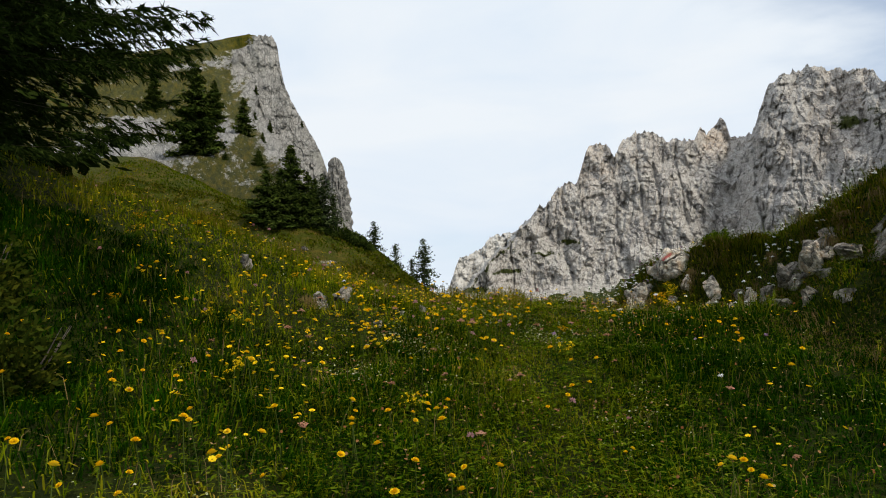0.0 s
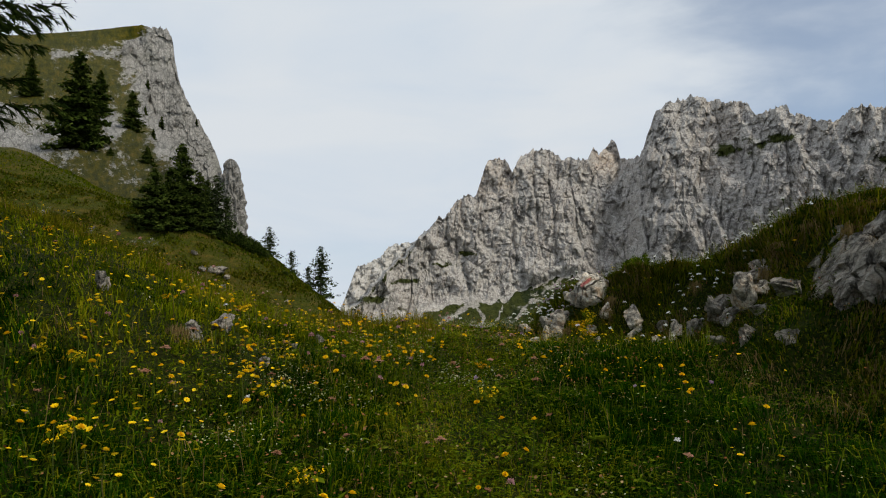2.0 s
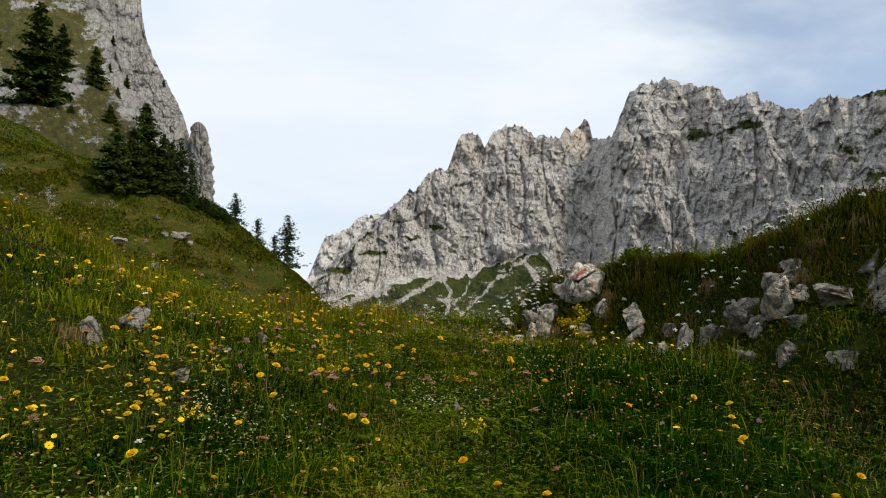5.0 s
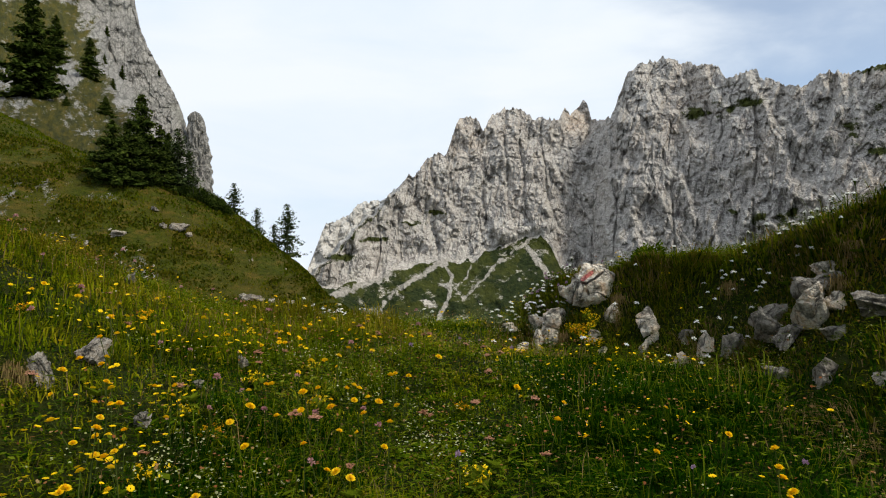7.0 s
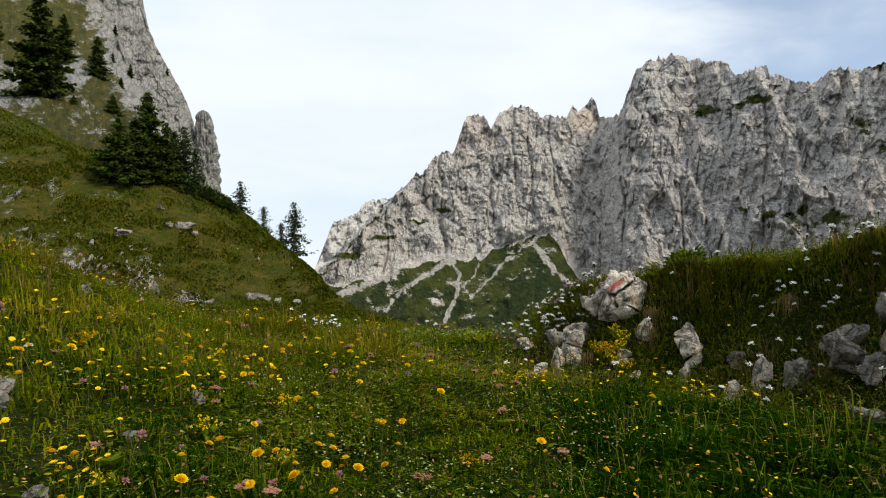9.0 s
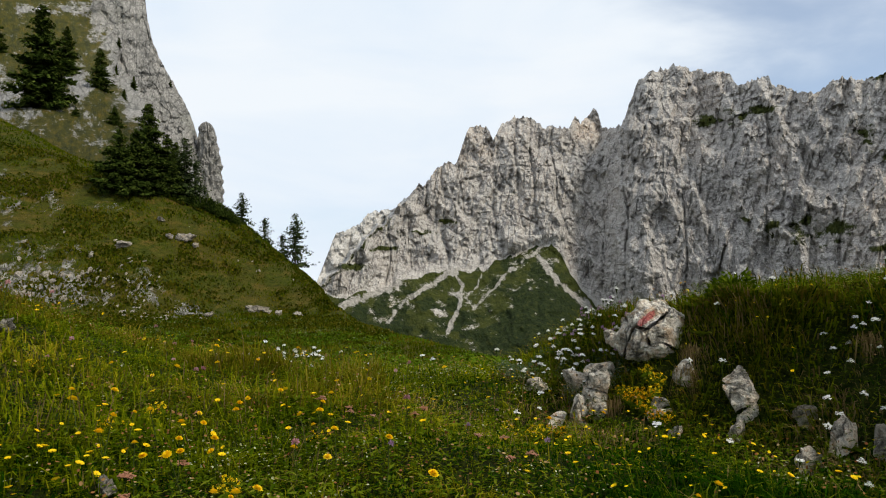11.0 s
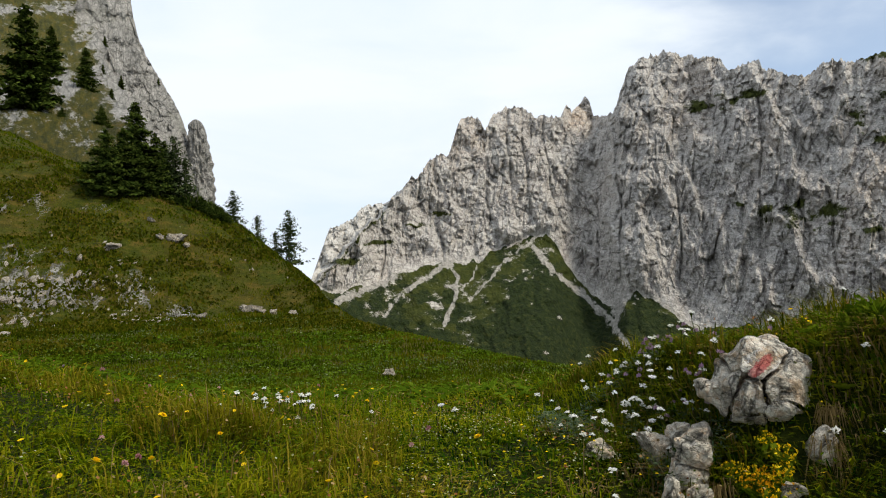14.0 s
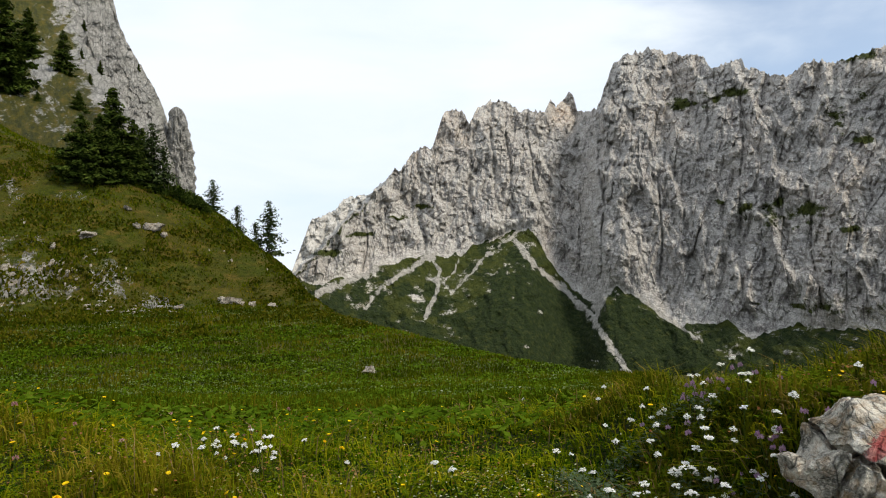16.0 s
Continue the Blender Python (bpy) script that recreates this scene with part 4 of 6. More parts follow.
def cracked_stone(label, x, y, z, size, seed, pieces, turn=(0, 0, 0), group="", stone=None, gap=0.009, taper=0.5):
    """An upright stone that frost has split into a few blocks, one on the other."""
    r = np.random.default_rng(seed)
    root = new("cracked_stone")
    root.matrix_world = pose(x, y, z, *turn)
    bm = bmesh.new()
    bmesh.ops.create_icosphere(bm, subdivisions=3, radius=1.0)
    for v in bm.verts:
        c = np.array(v.co)
        c = np.sign(c) * np.abs(c) ** 0.62
        c = c * (1 + 0.10 * vnoise(*(c * 1.6 + seed), seed))
        k = 1 - taper * (c[2] + 1) / 2
        v.co = Vector((c[0] * 0.5 * size[0] * k, c[1] * 0.5 * size[1] * k, c[2] * 0.5 * size[2]))
    for _ in range(9):
        n = r.normal(size=3) * (1, 1, 0.6)
        n /= np.linalg.norm(n)
        chip_off(bm, [(n, r.uniform(0.62, 0.95) * float(np.linalg.norm(n * np.array(size) * 0.42)))])
    seeds = [np.array((r.uniform(-0.25, 0.25) * size[0], r.uniform(-0.2, 0.2) * size[1], size[2] * ((n + 0.5) / pieces - 0.5) * 0.85)) for n in range(pieces)]
    for k in range(pieces):
        cell = split_cell(bm, seeds, k, gap)
        if len(cell.verts) < 6:
            cell.free()
            continue
        co, faces = worn(cell, seed + k, 0.03, 0.009, 0.2)
        part("block", bare(mesh_from("block", co, faces, False)), stone or BOULDER, root)
    bm.free()
    ROCK_SPOTS.append((x, y, 0.42 * max(size[:2])))
    return tagged(root, label, "rock", group)
HILLROCK = boulder_material("pale_hill_rock", 0.62)


def boulder(name, label, x, y, z, size, seed, turn=(0, 0, 0), group="", stone=BOULDER, sink=0.22, **kw):
    """A rock sunk a little into the turf."""
    g = float(land_z(x, y))
    z = max(min(z, g + sink * size[2]), g - 0.3 * size[2])
    me = stone_mesh(name, size, seed, **kw)
    attribute(me, "red", np.zeros(len(me.vertices)))
    attribute(me, "white", np.zeros(len(me.vertices)))
    ob = part(name, me, stone, None)
    ob.matrix_world = pose(x, y, z, *turn)
    ROCK_SPOTS.append((x, y, 0.42 * max(size[:2])))
    return tagged(ob, label, "rock", group)


def marked_boulder():
    """The waymark: a domed boulder split into blocks, with a red and white paint mark on its top slab."""
    root = new("marked_boulder")
    x, y, base = 3.065, 9.385, 1.585
    root.matrix_world = pose(x, y, base, 0, 0, -31) @ Matrix.Diagonal((0.90, 1, 0.86, 1))
    ROCK_SPOTS.append((x, y, 0.24))
    bm = bmesh.new()
    bmesh.ops.create_icosphere(bm, subdivisions=4, radius=1.0)
    for v in bm.verts:
        c = np.array(v.co)
        c = np.sign(c) * np.abs(c) ** 0.72
        c = c * (1 + 0.07 * vnoise(*(c * 1.4 + 3.1), 4))
        lean = 0.10 * (c[2] + 1) / 2
        wide = 0.27 + 0.02 * c[2] if c[0] > 0 else 0.27 - 0.035 * max(c[2], 0)
        top = 0.255 - 0.13 * np.clip(-c[0] - 0.15, 0, 1) ** 1.3 - 0.05 * np.clip(-c[1] - 0.3, 0, 1)
        v.co = Vector((c[0] * wide + 0.02, c[1] * 0.24 + lean, 0.23 + c[2] * (top if c[2] > 0 else 0.24)))
    chip_off(bm, (((-0.75, -0.2, 0.63), 0.315), ((0.55, -0.6, 0.58), 0.345), ((0.9, -0.4, 0.1), 0.262), ((-0.5, -0.85, 0.1), 0.225), ((0.1, -0.93, 0.35), 0.27), ((0.2, 0.1, 0.97), 0.475), ((0.7, -0.1, 0.7), 0.45), ((-0.3, -0.6, 0.74), 0.36), ((-0.95, -0.1, 0.3), 0.262), ((0.8, -0.3, -0.5), 0.155)))
    blocks_at = (("top_slab", (-0.03, -0.09, 0.365), (0, 0.01, 0.008), 401), ("side_slab", (-0.18, -0.11, 0.185), (-0.006, 0.015, 0), 403), ("front_block", (0.15, -0.10, 0.235), (0.010, -0.03, -0.004), 405), ("lower_block", (0.135, -0.11, 0.075), (0.0, -0.015, 0), 407),
                 ("splinter", (-0.07, -0.12, 0.155), (0, -0.012, 0), 409), ("chip", (-0.02, -0.10, 0.045), (0, -0.01, 0), 411))
    seeds = [np.array(p) for _, p, _, _ in blocks_at]
    for k, (name, at, shift, seed) in enumerate(blocks_at):
        cell = split_cell(bm, seeds, k, 0.016)
        if len(cell.verts) < 6:
            cell.free()
            continue
        co, faces = worn(cell, seed, 0.018, 0.009, 0.22, 0.05)
        me = mesh_from(name, co + np.array(shift), faces, False)
        # the stroke of paint climbs aslant over the top
        u, w = (co[:, 0] - 0.014) * 0.74 + (co[:, 2] - 0.355) * 0.67, (co[:, 0] - 0.014) * 0.67 - (co[:, 2] - 0.355) * 0.74
        if name in ("top_slab", "side_slab"):
            attribute(me, "red", 0.95 * np.exp(-(w / 0.030) ** 4) * np.exp(-(u / 0.10) ** 4))
            attribute(me, "white", 0.75 * np.exp(-((w - 0.07) / 0.035) ** 4) * np.exp(-((u - 0.03) / 0.10) ** 4) + 0.6 * np.exp(-((w + 0.06) / 0.022) ** 4) * np.exp(-(u / 0.09) ** 4))
        else:
            bare(me)
        part(name, me, BOULDER, root, "pale slab with a faded red paint mark" if name == "top_slab" else "")
    bm.free()
    outer = stone_mesh("outer_stone", (0.13, 0.14, 0.13), 421, cuts=7, rough=0.035, level=3, jag=0.2, square=0.85)
    part("outer_stone", bare(outer), BOULDER, root).matrix_local = pose(-0.28, 0.02, 0.17, 0, 10, 40)
    return tagged(root, "fractured grey limestone boulder with red and white paint", "rock")


marked_boulder()
G_OUT, G_FOOT, G_MEADOW = "rocks of the outcrop", "stones below the marked boulder", "stones in the meadow"


def rock_outcrop():
    """The face of bedrock that breaks out of the bank, cracked into fitted blocks."""
    r = np.random.default_rng(77)
    root = new("rock_outcrop")
    root.location = (4.05, 5.92, 1.97)
    along_y, up, out = Vector((0.16, 0.987, 0.0)), Vector((0.58, -0.08, 0.81)), Vector((-0.81, 0.13, 0.58))
    up = (up - along_y * up.dot(along_y)).normalized()
    out = along_y.cross(up) if along_y.cross(up).x < 0 else up.cross(along_y)
    turn = Matrix((along_y, up, out)).transposed().to_4x4()
    bm = bmesh.new()
    bmesh.ops.create_cube(bm, size=1.0)
    bmesh.ops.scale(bm, verts=bm.verts[:], vec=(2.6, 1.9, 0.50))
    seeds = []
    for i in range(13):
        for j in range(10):
            a, b = -1.2 + 0.20 * (i + 0.5 * (j % 2)) + r.normal(0, 0.055), -0.88 + 0.185 * j + r.normal(0, 0.05)
            seeds.append(np.array((a, b, r.normal(0, 0.015))))
    for k, p in enumerate(seeds):
        reach = math.hypot((p[0] - 0.08) / 1.15, p[1] / 0.42) + r.normal(0, 0.12)
        if reach > 1.0 or p[1] < -0.30:
            continue
        near = [q for q in seeds if np.linalg.norm(q - p) < 0.7]
        cell = split_cell(bm, near, [q is p for q in near].index(True), r.uniform(0.014, 0.034))
        if len(cell.verts) < 6:
            cell.free()
            continue
        spot = root.location + turn.to_3x3() @ Vector(p)
        push = -0.18 + r.normal(0, 0.02)
        tip = Matrix.Rotation(r.normal(0, 0.03), 4, "X") @ Matrix.Rotation(r.normal(0, 0.03), 4, "Y")
        mid = Matrix.Translation(Vector(p))
        cell.transform(turn @ Matrix.Translation((0, 0, push)) @ mid @ tip @ mid.inverted())
        co, faces = worn(cell, 900 + k, 0.045, 0.007, 0.05, 0.022)
        part("block", bare(mesh_from("block", co, faces, False)), GREYROCK, root)
        ROCK_SPOTS.append((spot.x, spot.y, 0.065))
    bm.free()
    return tagged(root, "cracked face of grey limestone bedrock in the bank", "rock outcrop")


rock_outcrop()
for x, y, z, w, d, h, s, lean, turn, pale in ((3.69, 6.90, 1.74, 0.23, 0.22, 0.40, 12, 24, 20, 1), (3.79, 6.47, 1.80, 0.30, 0.26, 0.21, 24, 6, 60, 0), (4.02, 7.12, 2.0, 0.25, 0.22, 0.18, 28, -12, 15, 1), (3.84, 7.10, 1.90, 0.28, 0.26, 0.2, 26, 8, 70, 0),
                                               (3.62, 7.25, 1.70, 0.22, 0.20, 0.36, 14, 28, 40, 0), (3.51, 7.92, 1.53, 0.13, 0.13, 0.24, 16, -6, 10, 1), (3.57, 7.64, 1.57, 0.19, 0.18, 0.22, 17, 14, 50, 0), (3.42, 6.36, 1.42, 0.32, 0.26, 0.18, 18, 4, 30, 0),
                                               (3.48, 5.96, 1.42, 0.20, 0.2, 0.13, 19, -5, 80, 0), (3.63, 6.62, 1.62, 0.16, 0.14, 0.13, 29, 20, 10, 0), (3.80, 6.80, 1.82, 0.15, 0.14, 0.13, 15, -10, 25, 1), (3.53, 8.25, 1.66, 0.13, 0.12, 0.13, 25, 5, 0, 0), (3.92, 6.98, 1.95, 0.2, 0.2, 0.14, 13, 3, 35, 0),
                                               (3.72, 7.42, 1.74, 0.24, 0.2, 0.24, 27, 12, 5, 0), (3.60, 7.02, 1.60, 0.2, 0.18, 0.2, 31, -8, 65, 0), (3.30, 6.75, 1.42, 0.14, 0.14, 0.12, 30, 4, 15, 0)):
    boulder("outcrop_rock", "broken pale limestone rock lying in the grassy bank" if pale else "grey limestone rock half sunk in the grassy bank", x, y, z, (w, d, h), s, (lean * 0.5, -lean, turn), G_OUT, BOULDER if pale else GREYROCK, 0.36, cuts=9, jag=0.5)
for x, y, z, size, seed, pieces, turn, taper in ((2.67, 9.37, 1.36, (0.31, 0.26, 0.58), 335, 4, (0, 9, -25), 0.55), (3.37, 8.62, 1.38, (0.28, 0.24, 0.56), 336, 4, (0, -13, -30), 0.5), (2.47, 9.21, 1.19, (0.19, 0.17, 0.32), 337, 2, (0, 4, -40), 0.3),
                                                 (3.17, 9.02, 1.47, (0.20, 0.18, 0.34), 338, 2, (0, -8, 10), 0.35), (2.98, 8.98, 1.27, (0.26, 0.18, 0.22), 339, 3, (0, 5, -20), 0.3)):
    cracked_stone("weathered pale limestone stone split by cracks below the boulder", x, y, z, size, seed, pieces, turn, G_FOOT, taper=taper)
FOOT = ((2.62, 9.20, 1.28, 0.15, 0.16, 44), (2.34, 9.30, 1.25, 0.15, 0.14, 33), (2.82, 9.50, 1.52, 0.13, 0.22, 34), (3.24, 8.50, 1.34, 0.12, 0.14, 35),
        (2.90, 8.90, 1.27, 0.12, 0.10, 45), (2.66, 9.72, 1.55, 0.22, 0.26, 39), (2.42, 9.98, 1.42, 0.22, 0.13, 40), (3.3, 7.92, 1.5, 0.13, 0.18, 42), (2.78, 9.68, 1.60, 0.14, 0.22, 43), (2.9, 8.66, 1.26, 0.1, 0.1, 47))
for x, y, z, w, h, s in FOOT:
    boulder("stone", "pale weathered limestone stone below the marked boulder", x, y, z, (w * 1.0, w * 0.95, h * 1.05), s, (rng.uniform(-10, 10), rng.uniform(-14, 14), rng.uniform(0, 360)), G_FOOT, sink=0.4, cuts=10, jag=0.45)
for x, y, z, w, h, s in ((-2.01, 7.08, 1.88, 0.14, 0.14, 51), (-1.16, 6.66, 1.45, 0.14, 0.22, 52), (-1.01, 6.97, 1.54, 0.16, 0.13, 53), (-0.24, 7.71, 1.37, 0.09, 0.10, 54), (-0.605, 6.40, 1.25, 0.09, 0.07, 55), (-0.43, 6.98, 1.31, 0.08, 0.07, 56), (-1.47, 9.76, 1.9, 0.1, 0.12, 57)):
    boulder("stone", "small grey limestone stone among meadow flowers", x, y, z, (w, w * 0.85, h * 1.2), s, (0, rng.uniform(-12, 12), rng.uniform(0, 360)), G_MEADOW, GREYROCK, 0.4)
far = np.random.default_rng(8)
for x, y, w in ((-19.0, 110.5, 1.5), (-18.0, 110.6, 1.9), (-20.6, 110.2, 1.0), (-17.2, 109.8, 1.0), (-22.5, 113.5, 0.9), (-7.0, 98.5, 1.6), (-6.0, 98.0, 1.1), (-8.2, 99, 1.3), (-4.4, 97, 0.9), (-2.0, 95.5, 1.0), (-12.5, 93, 1.2), (5.0, 47, 0.7), (-26, 106, 1.6)):
    z = float(land_z(x, y))
    boulder("hill_rock", "pale rock cropping out of the grassy hillside", x, y, z + 5, (w * 1.3, w, w * 0.8), int(far.integers(500, 900)), (0, 0, far.uniform(0, 360)), "rocks on the far hillside", HILLROCK, level=3, rough=0.08)
for cx, cy, wx, wy, count, big in ((-31.5, 93, 2.6, 4.0, 60, 1.3), (-24.5, 97.5, 3.2, 2.2, 44, 0.9), (-20.5, 93, 2.5, 1.5, 26, 0.8), (-15.5, 89.0, 3.2, 0.8, 34, 0.75), (-27, 104, 5, 4, 18, 0.6), (-8, 108, 2.0, 2.0, 14, 0.7)):
    for n in range(count):
        x, y, w = far.normal(cx, wx), far.normal(cy, wy), big * far.uniform(0.3, 1.0)
        boulder("hill_rock", "pale rock cropping out of the grassy hillside", x, y, float(land_z(x, y)) - 0.1 * w, (w * far.uniform(0.5, 1.0), w * 1.3, w * far.uniform(0.5, 0.8)), int(far.integers(500, 900)), (31 + far.uniform(-9, 9), far.uniform(-25, 25), far.uniform(-35, 10)), "rocks on the far hillside", HILLROCK, level=2, rough=0.10)


# ---- conifers ----
def tube(path, radii, n=7):
    """A tapering tube along a line of points."""
    path = np.asarray(path, float)
    a = np.linspace(0, 2 * math.pi, n, endpoint=False)
    ring = np.stack([np.cos(a), np.sin(a), 0 * a], -1)
    verts = (path[:, None, :] + ring[None] * np.asarray(radii)[:, None, None]).reshape(-1, 3)
    return verts, grid_faces(len(path), n, True)


def conifer_meshes(height, radius, seed, kind="spruce", clear=0.04, spacing=0.42, fine=1.0):
    """Trunk and crown. The crown is made of drooping boughs, each fringed with small sprays of needles."""
    r = np.random.default_rng(seed)
    zs = np.linspace(-0.3, height, 14)
    lean = np.cumsum(r.normal(0, 0.012, 14)) * height * 0.05
    rad = 0.016 * height * (1 - np.clip(zs / height, 0, 1)) ** 0.9 + 0.012
    tv, tf = tube(np.stack([lean, 0.6 * lean[::-1] * 0 + lean * 0.4, zs], -1), rad)
    quads = []
    z = height * clear
    while z < height * 0.985:
        t = z / height
        if kind == "spruce":
            reach = 1.3 * radius * (1 - t) ** 0.72 * (0.8 + 0.2 * math.sin(z * 3.1 + seed))
            count = 8
        else:
            reach = radius * (1 - t) ** 0.55 * (0.35 + 0.65 * r.random())
            count = 8
        for _ in range(count):
            ang = r.uniform(0, 2 * math.pi)
            L = max(0.12, reach * r.uniform(0.6, 1.08))
            n = max(3, int(L / (0.30 / fine)))
            u = np.linspace(0.12, 1, n)
            droop = (0.28 if kind == "spruce" else 0.12) * L
            bz = z + r.uniform(-0.35, 0.35) + L * (0.10 if t > 0.6 else -0.05) * u - droop * u ** 1.4 + 0.22 * L * u ** 4
            bx, by = np.cos(ang) * L * u, np.sin(ang) * L * u
            base = np.stack([bx, by, bz], -1)
            for side in (-1, 1, 0):
                m = 2 if side else 1
                for _k in range(m):
                    keep = r.random(n) < (0.97 if kind == "spruce" else 0.27)
                    p = base[keep] + r.normal(0, 0.03 + 0.02 * L, (int(keep.sum()), 3))
                    c = len(p)
                    if not c:
                        continue
                    a2 = ang + side * r.uniform(0.5, 1.15, c)
                    ln = (0.32 + 0.30 * L * (1 - 0.6 * u[keep])) * r.uniform(0.5, 1.0, c) * (0.85 if kind == "spruce" else 0.75) / fine ** 0.6
                    tip = p + np.stack([np.cos(a2) * ln, np.sin(a2) * ln, -ln * r.uniform(0.1, 0.75, c)], -1)
                    wd = ln * r.uniform(0.30, 0.55, c) / fine ** 0.8
                    off = np.stack([-np.sin(a2) * wd, np.cos(a2) * wd, r.normal(0, 0.5, c) * wd], -1)
                    mid = p * 0.45 + tip * 0.55
                    quads.append(np.stack([p, mid + off, tip, mid - off], 1))
        z += 0.7 * spacing * (0.6 + 0.6 * (1 - t)) * r.uniform(0.4, 1.6)
    q = np.concatenate(quads)
    cv = q.reshape(-1, 3)
    cf = np.arange(len(cv)).reshape(-1, 4)
    return mesh_from("trunk", tv, tf), mesh_from("crown", cv, cf, False)


def conifer(name, label, category, height, radius, seed, needles, kind="spruce", group="", **kw):
    root = new(name)
    trunk, crown = conifer_meshes(height, radius, seed, kind, **kw)
    part("trunk", trunk, BARK, root)
    part("crown", crown, needles, root)
    return tagged(root, label, category, group)


SPRUCES = [conifer("spruce_tree", "dark green spruce tree on the grassy hillside", "tree", 14.0, 3.9, 301, NEEDLE, group="spruces on the hill"),
           conifer("spruce_tree", "dark green spruce tree on the grassy hillside", "tree", 10.0, 4.2, 302, NEEDLE, group="spruces on the hill"),
           conifer("spruce_tree", "dark green spruce tree on the grassy hillside", "tree", 9.0, 2.6, 303, NEEDLE, group="spruces on the hill")]


def plant(src, x, y, size=1.0, turn=0.0, z=None, first=[]):
    z = float(land_z(x, y)) if z is None else z
    m = pose(x, y, z - 0.1, 0, 0, turn) @ Matrix.Diagonal((size, size, size, 1))
    if src not in first:
        first.append(src)
        src.matrix_basis = m
        return src
    s = src.scale[0]
    return copy_thing(src, m @ Matrix.Diagonal((1 / s, 1 / s, 1 / s, 1)))


for k, x, y, size, turn in ((0, -27.0, 124.6, 1.0, 0), (1, -30.2, 119.5, 0.95, 40), (1, -26.4, 121.5, 0.72, 130), (2, -24.2, 125.5, 1.05, 80), (2, -22.9, 122.8, 0.85, 20),
                            (2, -28.6, 123.0, 1.0, 260), (0, -23.2, 127.0, 0.62, 310), (2, -31.5, 130.0, 0.55, 30)):
    plant(SPRUCES[k], x, y, size, turn)
for k, az, el, tall, turn in ((0, -19.5, 10.7, 7.4, 60), (2, -15.9, 12.4, 2.95, 90), (2, -18.1, 13.2, 3.4, 10), (0, -22.6, 14.0, 2.9, 0), (2, -14.9, 15.5, 0.75, 0), (2, -13.85, 12.6, 1.0, 50), (1, -14.8, 9.9, 1.4, 70), (2, -11.3, 13.0, 0.55, 0),
                              (2, -15.0, 13.5, 0.7, 20), (2, -14.4, 11.8, 0.8, 160), (1, -17.3, 10.3, 0.7, 10)):
    p = on_peak(az, el)
    d = math.hypot(p[0], p[1])
    plant(SPRUCES[k], p[0], p[1], d * math.radians(tall) / (14.0, 10.0, 9.0)[k], turn, p[2])

LARCHES = [conifer("larch_tree", "thin larch tree standing on the skyline ridge", "tree", 11.0, 4.4, 311, LARCH, "larch", "larches on the ridge", clear=0.12, spacing=0.34),
           conifer("larch_tree", "thin larch tree standing on the skyline ridge", "tree", 7.5, 2.8, 312, LARCH, "larch", "larches on the ridge", clear=0.1, spacing=0.26)]
for k, x, y, z, size in ((0, -21.2, 124.6, 20.0, 0.95), (1, -19.4, 124.0, 20.0, 1.0), (1, -22.4, 123.6, 20.0, 0.9), (0, -3.7, 139.0, 0.2, 1.0), (1, -6.2, 139.0, 0.9, 0.85), (1, -9.4, 139.0, 3.2, 0.95), (0, -13.4, 137.0, 6.2, 0.78), (1, -11.4, 138.0, 4.0, 0.5)):
    plant(LARCHES[k], x, y, size, 70 * k + 20, min(z, float(land_z(x, y)) + 0.1))


def needle_bush(name, label, spread, height, seed, needles, count=1500, leaf=0.24, group="", category="shrub"):
    """A low bush: upswept stems with a ragged shell of small sprays."""
    r = np.random.default_rng(seed)
    root = new(name)
    stems_v, stems_f, at = [], [], 0
    for _ in range(9):
        a, L = r.uniform(0, 6.28), spread * r.uniform(0.5, 0.9)
        u = np.linspace(0, 1, 5)
        v, f = tube(np.stack([np.cos(a) * L * u, np.sin(a) * L * u, -0.1 + height * 0.8 * u ** 1.5], -1), 0.03 * spread * (1.1 - u), 5)
        stems_v.append(v), stems_f.append(f + at)
        at += len(v)
    part("woody_base", mesh_from("woody_base", np.concatenate(stems_v), np.concatenate(stems_f)), BARK, root)
    a, e = r.uniform(0, 6.28, count), np.arccos(r.uniform(0.0, 1, count))
    lump = 0.72 + 0.4 * vnoise(np.cos(a) * 2, np.sin(a) * 2, e * 2, seed)
    rr = lump * r.uniform(0.55, 1.0, count) ** 0.5
    p = np.stack([spread * rr * np.sin(e) * np.cos(a), spread * rr * np.sin(e) * np.sin(a), 0.02 + height * rr * np.cos(e)], -1)
    dr = r.normal(size=(count, 3)) * 0.7 + np.stack([np.cos(a), np.sin(a), 0.5 + 0 * a], -1)
    dr /= np.linalg.norm(dr, axis=1)[:, None]
    ln = leaf * r.uniform(0.6, 1.3, count)[:, None]
    side = np.cross(dr, r.normal(size=(count, 3)))
    side /= np.linalg.norm(side, axis=1)[:, None]
    q = np.stack([p, p + dr * ln * 0.5 + side * ln * 0.2, p + dr * ln, p + dr * ln * 0.5 - side * ln * 0.2], 1)
    part("foliage", mesh_from("foliage", q.reshape(-1, 3), np.arange(4 * count).reshape(-1, 4), False), needles, root)
    return tagged(root, label, category, group)


MUGO = needle_bush("dwarf_pine", "low dark dwarf pine bush on the ridge", 2.2, 2.3, 321, NEEDLE, 2600, 0.5, "dwarf pines on the ridge")
for x, y, size in ((-18.2, 123.5, 1.15), (-16.4, 123.4, 1.0), (-15.0, 123.0, 0.95), (-13.6, 122.2, 0.7), (-20.4, 123.5, 0.9), (-24.5, 122.0, 0.8), (-12.6, 121.6, 0.45), (-9.0, 118, 0.35), (-28.0, 119.2, 0.7)):
    plant(MUGO, x, y, size, 37 * size * 10)


